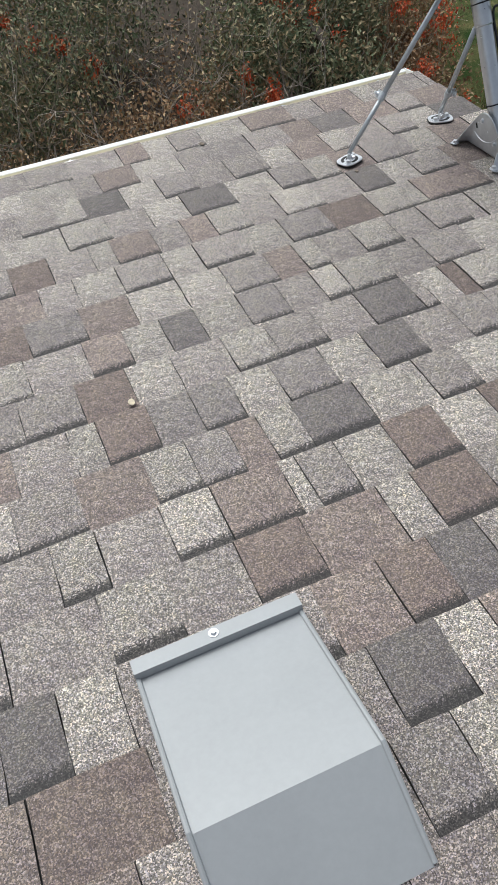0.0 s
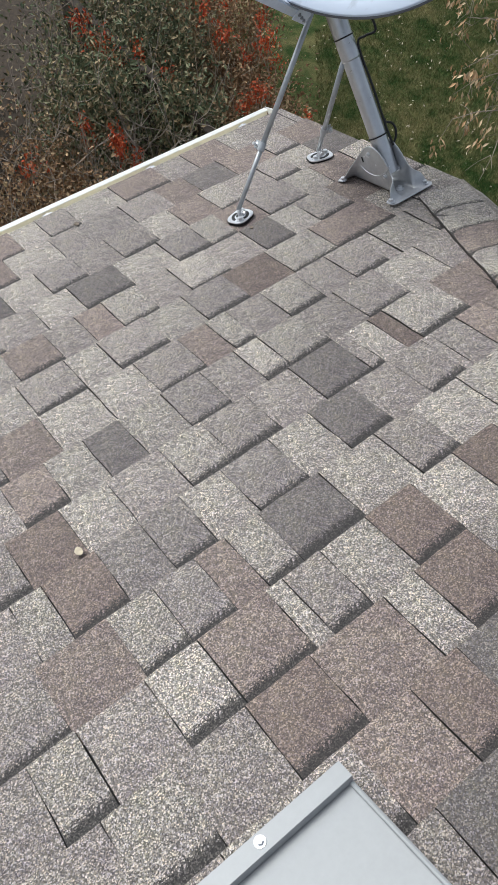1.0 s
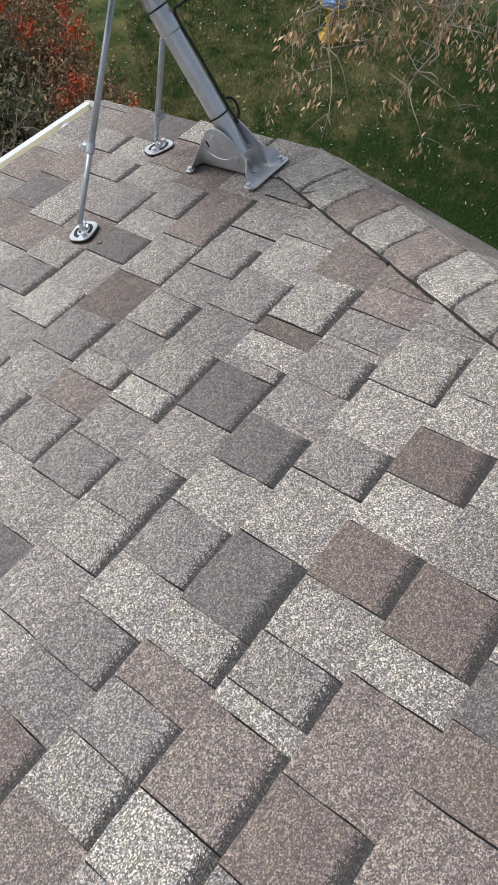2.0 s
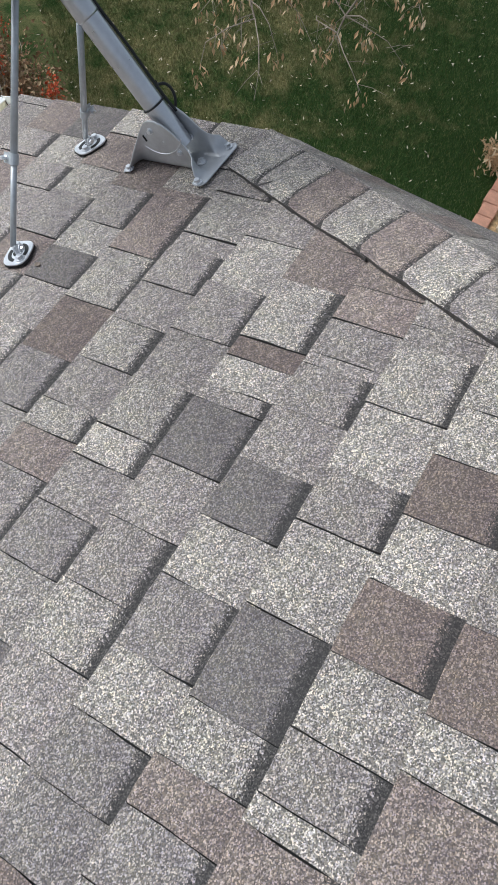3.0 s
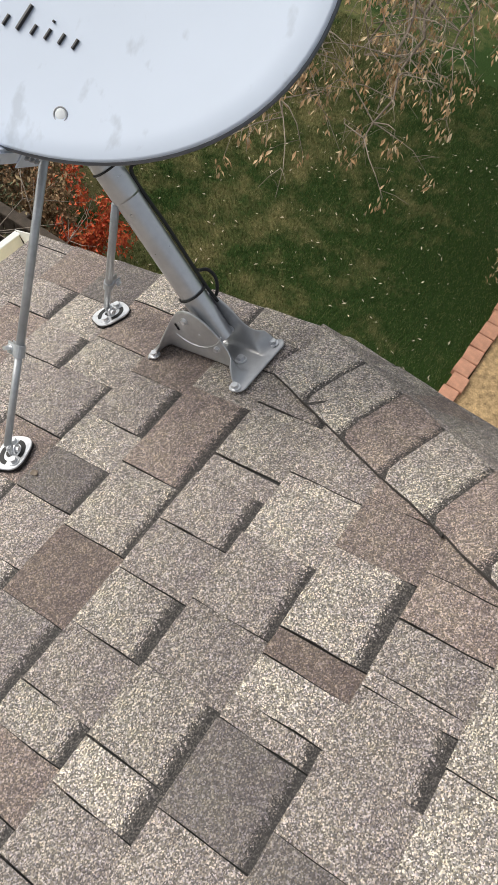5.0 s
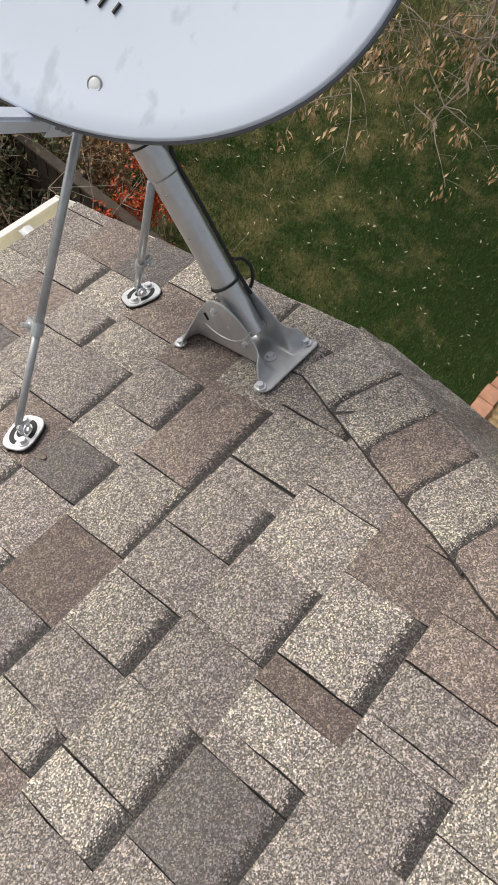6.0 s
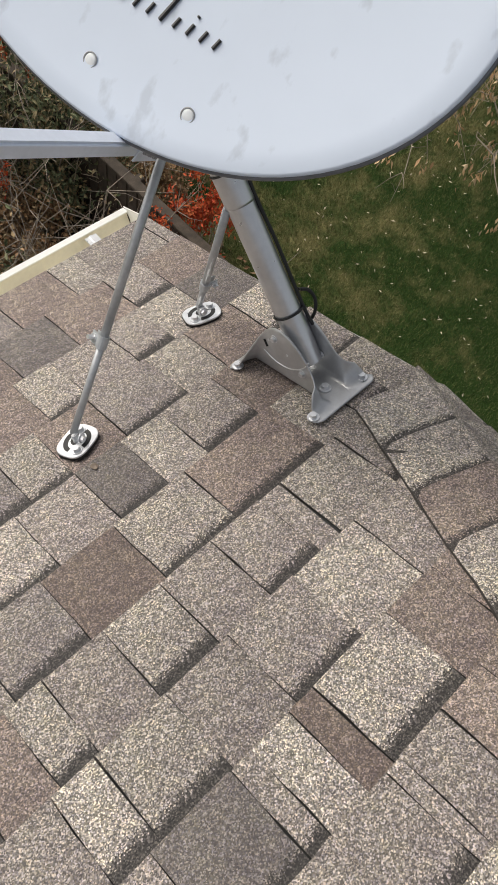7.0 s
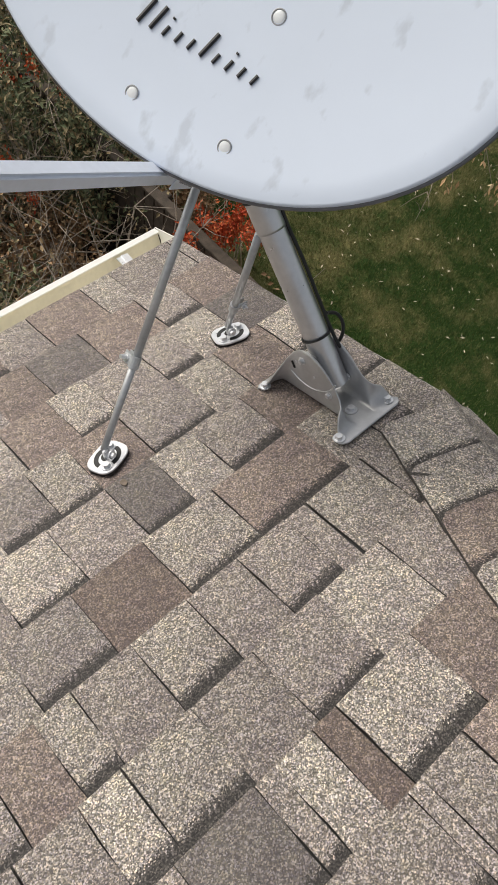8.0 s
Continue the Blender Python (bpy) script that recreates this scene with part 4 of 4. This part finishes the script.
# tabs of each course from the rake or hip towards the left: tone, width in mm, b: a raised tooth with a printed band, g: an open gap after it
COURSES = {
    -4: "M33 M185 L83 R152 M117",
    -3: "R137 M102b R161 D139 R112",
    -2: "D142 L111 M95b M130 L90b R119 L104 M124b M120 G115b L118 D128 L83b M118b",
    -1: "L105b R131 L105 G150b R122 L90b G113b L149 D149b L118 M125 L132b L139",
    0: "M140b R147 M129b P95 D103b M128 L127b M107 L106b R82 M94 R120b L64 M119 B110",
    1: "L97 M82b L102 R214b L156b B147 G133b L118 M141b L95 M132b L119 M96",
    2: "L118 M80b L143g M47 M110b M108 L112b M109 L63b R86 M128b L122 L137 R130 G142b B91",
    3: "G120 M130 L143 M138b M121 L122b L72b M101 G107b L115 D91 L97 R100b M144 L83b",
    4: "R174 R109 L156b B50 L70 M38b D134b M127 M122b L109b M131 L109 B120 M133b",
    5: "R194 R88 M87 M27 M103b M115 D119b L111 G122b L102 G94b G99 B114b L64 M123 R50",
    6: "M191 M47 L138b L136 M106b L150 D150b L79b R70 G92b L94b R143 M131b",
    7: "M136 L133b L100 B115b L114 B117b L111 M87b L38 R144b L105b M129 L86b M125",
    8: "M135 G140b L140 M127b B131b L75 R161 B132b M137 L123b M170",
    9: "L125 M160b L140 M143b D99 B102b R129 M116b L116 M116 L99 D97b",
    10: "M144 L170b G150 R130b L87 D124b M86 L142b M142 B183",
    11: "L153 R160b L140 M124b L107 G104b M120 L130b M135 R120b L140",
}


def tab_mesh(w, proud, seed, cut=None):
    """A wedge-shaped tab: local x along the eave, y down the slope from the course line above; cut trims it along the hip."""
    rng = random.Random(seed)
    E, lap = EXPOSURE_V, 0.024
    tb = 0.0070 + (0.0024 if proud else 0.0) + rng.uniform(-0.0006, 0.0014)
    t0 = 0.0012 + (0.0024 if proud else 0.0) * 0.75
    j = lambda: rng.uniform(-0.0012, 0.0012)
    xs = (0.0006 + j() * 0.4, w - 0.0006 + j() * 0.4) if proud else (0.0009 + j() * 0.4, w - 0.0009 + j() * 0.4)
    ys = (-lap, 0.0, E * 0.3, E * 0.6, E - 0.004, E)
    bm = bmesh.new()
    rows = []
    edge = [j() for _ in range(4)]
    for i, y in enumerate(ys):
        z = t0 + (tb - t0) * max(y, 0) / E
        if i == 0:
            z = -0.002
        row = []
        for k in range(4):
            x = xs[0] + (xs[1] - xs[0]) * k / 3
            dz = -0.0016 if i == 5 else 0.0
            x += (rng.uniform(-0.0014, 0.0014) if k in (0, 3) else 0.0)
            row.append(bm.verts.new((x, y + (edge[k] if i >= 4 else 0), z + dz + (j() * 0.5 if 0 < i < 5 else 0))))
        rows.append(row)
    for a, b in zip(rows, rows[1:]):
        for k in range(3):
            bm.faces.new((a[k], b[k], b[k + 1], a[k + 1]))
    edges = []
    front = [bm.verts.new((v.co.x, v.co.y, -0.003)) for v in rows[-1]]
    for k in range(3):
        edges.append(bm.faces.new((rows[-1][k], front[k], front[k + 1], rows[-1][k + 1])))
    for k in (0, 3):
        low = [bm.verts.new((r[k].co.x, r[k].co.y, -0.003)) for r in rows[1:-1]] + [front[k]]
        top = [r[k] for r in rows[1:]]
        for i in range(len(top) - 1):
            f = (top[i], top[i + 1], low[i + 1], low[i])
            edges.append(bm.faces.new(f if k == 0 else f[::-1]))
    for f in edges:
        f.material_index = 1
    if cut:
        bmesh.ops.bisect_plane(bm, geom=bm.verts[:] + bm.edges[:] + bm.faces[:], plane_co=cut[0], plane_no=cut[1], clear_outer=True)
    return mesh_of("tab", bm, SHINGLE, BITUMEN)


def lay_courses():
    rng = random.Random(11)
    first, last = -4, 12
    for k in range(first, last):
        low = LINE0 - k * EXPOSURE_V + EXPOSURE_V          # butt line of this course
        top = low - EXPOSURE_V
        end = RAKE_U if top > CREST.y + 0.02 else crest_u(top) + 0.02
        spec = COURSES.get(k, "")
        cells = []
        u = end
        for word in spec.split():
            w = int(word[1:].rstrip("bg")) / 1000
            gap = 0.0045 if word.endswith("g") else 0.0
            cells.append((u - w + gap, w - gap, word[0], word.endswith("b"), "b" not in word))
            u -= w
        tooth = rng.random() < 0.5
        while u > -2.6:
            w = rng.choice((0.085, 0.1, 0.12, 0.14, 0.16, 0.19)) * rng.uniform(0.92, 1.08)
            cells.append((u - w, w, rng.choice("LLLLLMMMMMMGRRD"), tooth, not tooth or rng.random() < 0.2))
            tooth = not tooth
            u -= w
        for x, w, tone, proud, plain_top in cells:
            w = min(w, RAKE_U + 0.001 - x)
            cut = None
            if crest_u(low) < x + w + 0.05 and top < CREST.y:
                nrm = Vector((-ALONG.y, ALONG.x, 0)).normalized()
                cut = (CREST + nrm * (-0.1 if low < CREST.y + 0.01 else -0.06) - Vector((x, top, 0)), nrm)
            me = tab_mesh(w, proud, 100 * k + int(x * 1000), cut)
            ob = new("shingle_tab", me)
            ob.parent = roof
            ob.location = (x, top, 0)
            c = TONES[tone]
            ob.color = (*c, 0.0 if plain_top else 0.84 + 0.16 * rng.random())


lay_courses()


def far_courses():
    """The rest of the slope, beyond the stretch that the camera passes, in one mesh."""
    rng = random.Random(12)
    verts, faces = [], []
    for k in range(-4, 31):
        top = LINE0 - k * EXPOSURE_V
        low = top + EXPOSURE_V
        start = -2.62 if k < 12 else (crest_u(top) - 0.03)
        u = start
        while u > -4.95:
            w = rng.uniform(0.09, 0.18)
            z = 0.0075 + rng.choice((0, 0.004))
            i = len(verts)
            verts += [(u - w, top - 0.02, 0.0), (u - 0.001, top - 0.02, 0.0), (u - 0.001, low, z), (u - w, low, z), (u - w, low, -0.003), (u - 0.001, low, -0.003)]
            faces += [(i, i + 3, i + 2, i + 1), (i + 3, i + 4, i + 5, i + 2)]
            u -= w
    me = bpy.data.meshes.new("shingle_field")
    me.from_pydata(verts, [], faces)
    me.materials.append(SHINGLE_FIELD)
    ob = new("shingle_field", me)
    ob.parent = roof
    ob.color = (*TONES["M"], 0.0)
    tagged(ob, kind="stuff")


far_courses()


def hip_caps():
    """Cap shingles folded over the hip, each lapping the one below it."""
    rng = random.Random(3)
    a = ROOF.to_3x3() @ ALONG
    wl = (ROOF.to_3x3() @ Vector((ALONG.y, -ALONG.x, 0))).normalized()
    far = Vector((RAKE_U + 0.016, (ROOF @ CREST).y - 1.0, (ROOF @ CREST).z - 0.006))
    n2 = a.cross(far - (ROOF @ CREST)).normalized()
    if n2.z < 0:
        n2 = -n2
    wr = n2.cross(a).normalized()
    if wr.x < 0:
        wr = -wr
    n1 = ROOF.to_3x3() @ Vector((0, 0, 1))
    nm = (n1 + n2).normalized()
    joints = [0.04, 0.152, 0.262, 0.375, 0.492, 0.610, 0.730, 0.842]
    while joints[-1] < 4.0:
        joints.append(joints[-1] + 0.118)
    tones = "PLRLRLMRLLMRL"
    for i, (s0, s1) in enumerate(zip(joints, joints[1:])):
        bm = bmesh.new()
        L = s1 - s0 + 0.03
        rows = []
        for f in (0.0, 0.012, 0.04, 0.07, L * 0.75, L):
            low = 0.004 - 0.004 * f / L
            half = 0.156 + rng.uniform(-0.002, 0.002)
            row = []
            for side, w in ((wl, -half), (wl, -0.11), (wl, -0.06), (wl, -0.025), (wl, 0.0), (wr, 0.025), (wr, 0.06), (wr, 0.11), (wr, half)):
                ww = abs(w)
                if side is wr:
                    ww = min(ww, abs(w) / half * (0.03 + 0.392 * (s0 + f)) / 0.8)
                if f == 0.0 and ww > 0.14:
                    ww -= 0.016
                round_off = 0.010 * (1 - min(1, ww / 0.05)) if ww < 0.05 else 0.0
                p = side * ww + (n1 if side is wl else n2) * ((low + 0.004 + (0.002 if i == 0 else 0.0) + 0.0095 * min(1.0, ww / 0.1) if side is wl else low + 0.002)) - nm * round_off * 0.3
                skew = (0.015 if side is wl else -0.01) * ww / half
                row.append(bm.verts.new(p + a * (f + skew) + n1 * rng.uniform(-0.0012, 0.0012)))
            rows.append(row)
        for r, s in zip(rows, rows[1:]):
            for k in range(8):
                bm.faces.new((r[k], r[k + 1], s[k + 1], s[k]))
        bmesh.ops.recalc_face_normals(bm, faces=bm.faces[:])
        up = sum((f.normal for f in bm.faces), Vector())
        if up.z < 0:
            bmesh.ops.reverse_faces(bm, faces=bm.faces[:])
        top = bm.faces[:]
        bmesh.ops.solidify(bm, geom=top, thickness=0.009)
        bm.normal_update()
        for fc in bm.faces:
            if fc.normal.dot(nm) < 0.35:
                fc.material_index = 1
        # local y runs down the hip, so that the dark band lies at the upper end
        slant = (wl * 0.15 + a * 0.015).normalized()
        down = nm.cross(slant).normalized()
        down = down if down.dot(a) < 0 else -down
        q = Matrix((down.cross(nm), down, nm)).transposed().to_4x4()
        q.translation = ROOF @ CREST + a * (s1)
        inv = q.inverted() @ Matrix.Translation(ROOF @ CREST + a * s0)
        bmesh.ops.transform(bm, matrix=inv, verts=bm.verts[:])
        ob = part("cap_shingle", bm, SHINGLE, hip, m=q)
        ob.data.materials.append(BITUMEN)
        # on the caps the band's dark colour stands in for the joint shadow
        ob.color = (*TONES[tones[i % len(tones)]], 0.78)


hip_caps()


def crumbs():
    """Small pale bits lying on the shingles."""
    rng = random.Random(15)
    for u, v, r, mat, what in ((-0.945, -0.772, 0.0075, LITTER_PALE, "small pale crumb lying on a brown shingle"), (-0.015, -0.09, 0.006, BARK, "small dark seed pod lying on the shingles"),
                               (-0.36, 0.36, 0.008, BARK, "small dark seed pod lying on the shingles")):
        bm = bmesh.new()
        bmesh.ops.create_icosphere(bm, subdivisions=2, radius=r, matrix=Matrix.Diagonal((1.0, 1.5, 0.35, 1)))
        for q in bm.verts:
            q.co += q.co.normalized() * rng.uniform(-0.0015, 0.0015)
        tagged(part("debris_crumb", bm, mat, m=ROOF @ pose(u, v, 0.0115)), what, "debris")


crumbs()
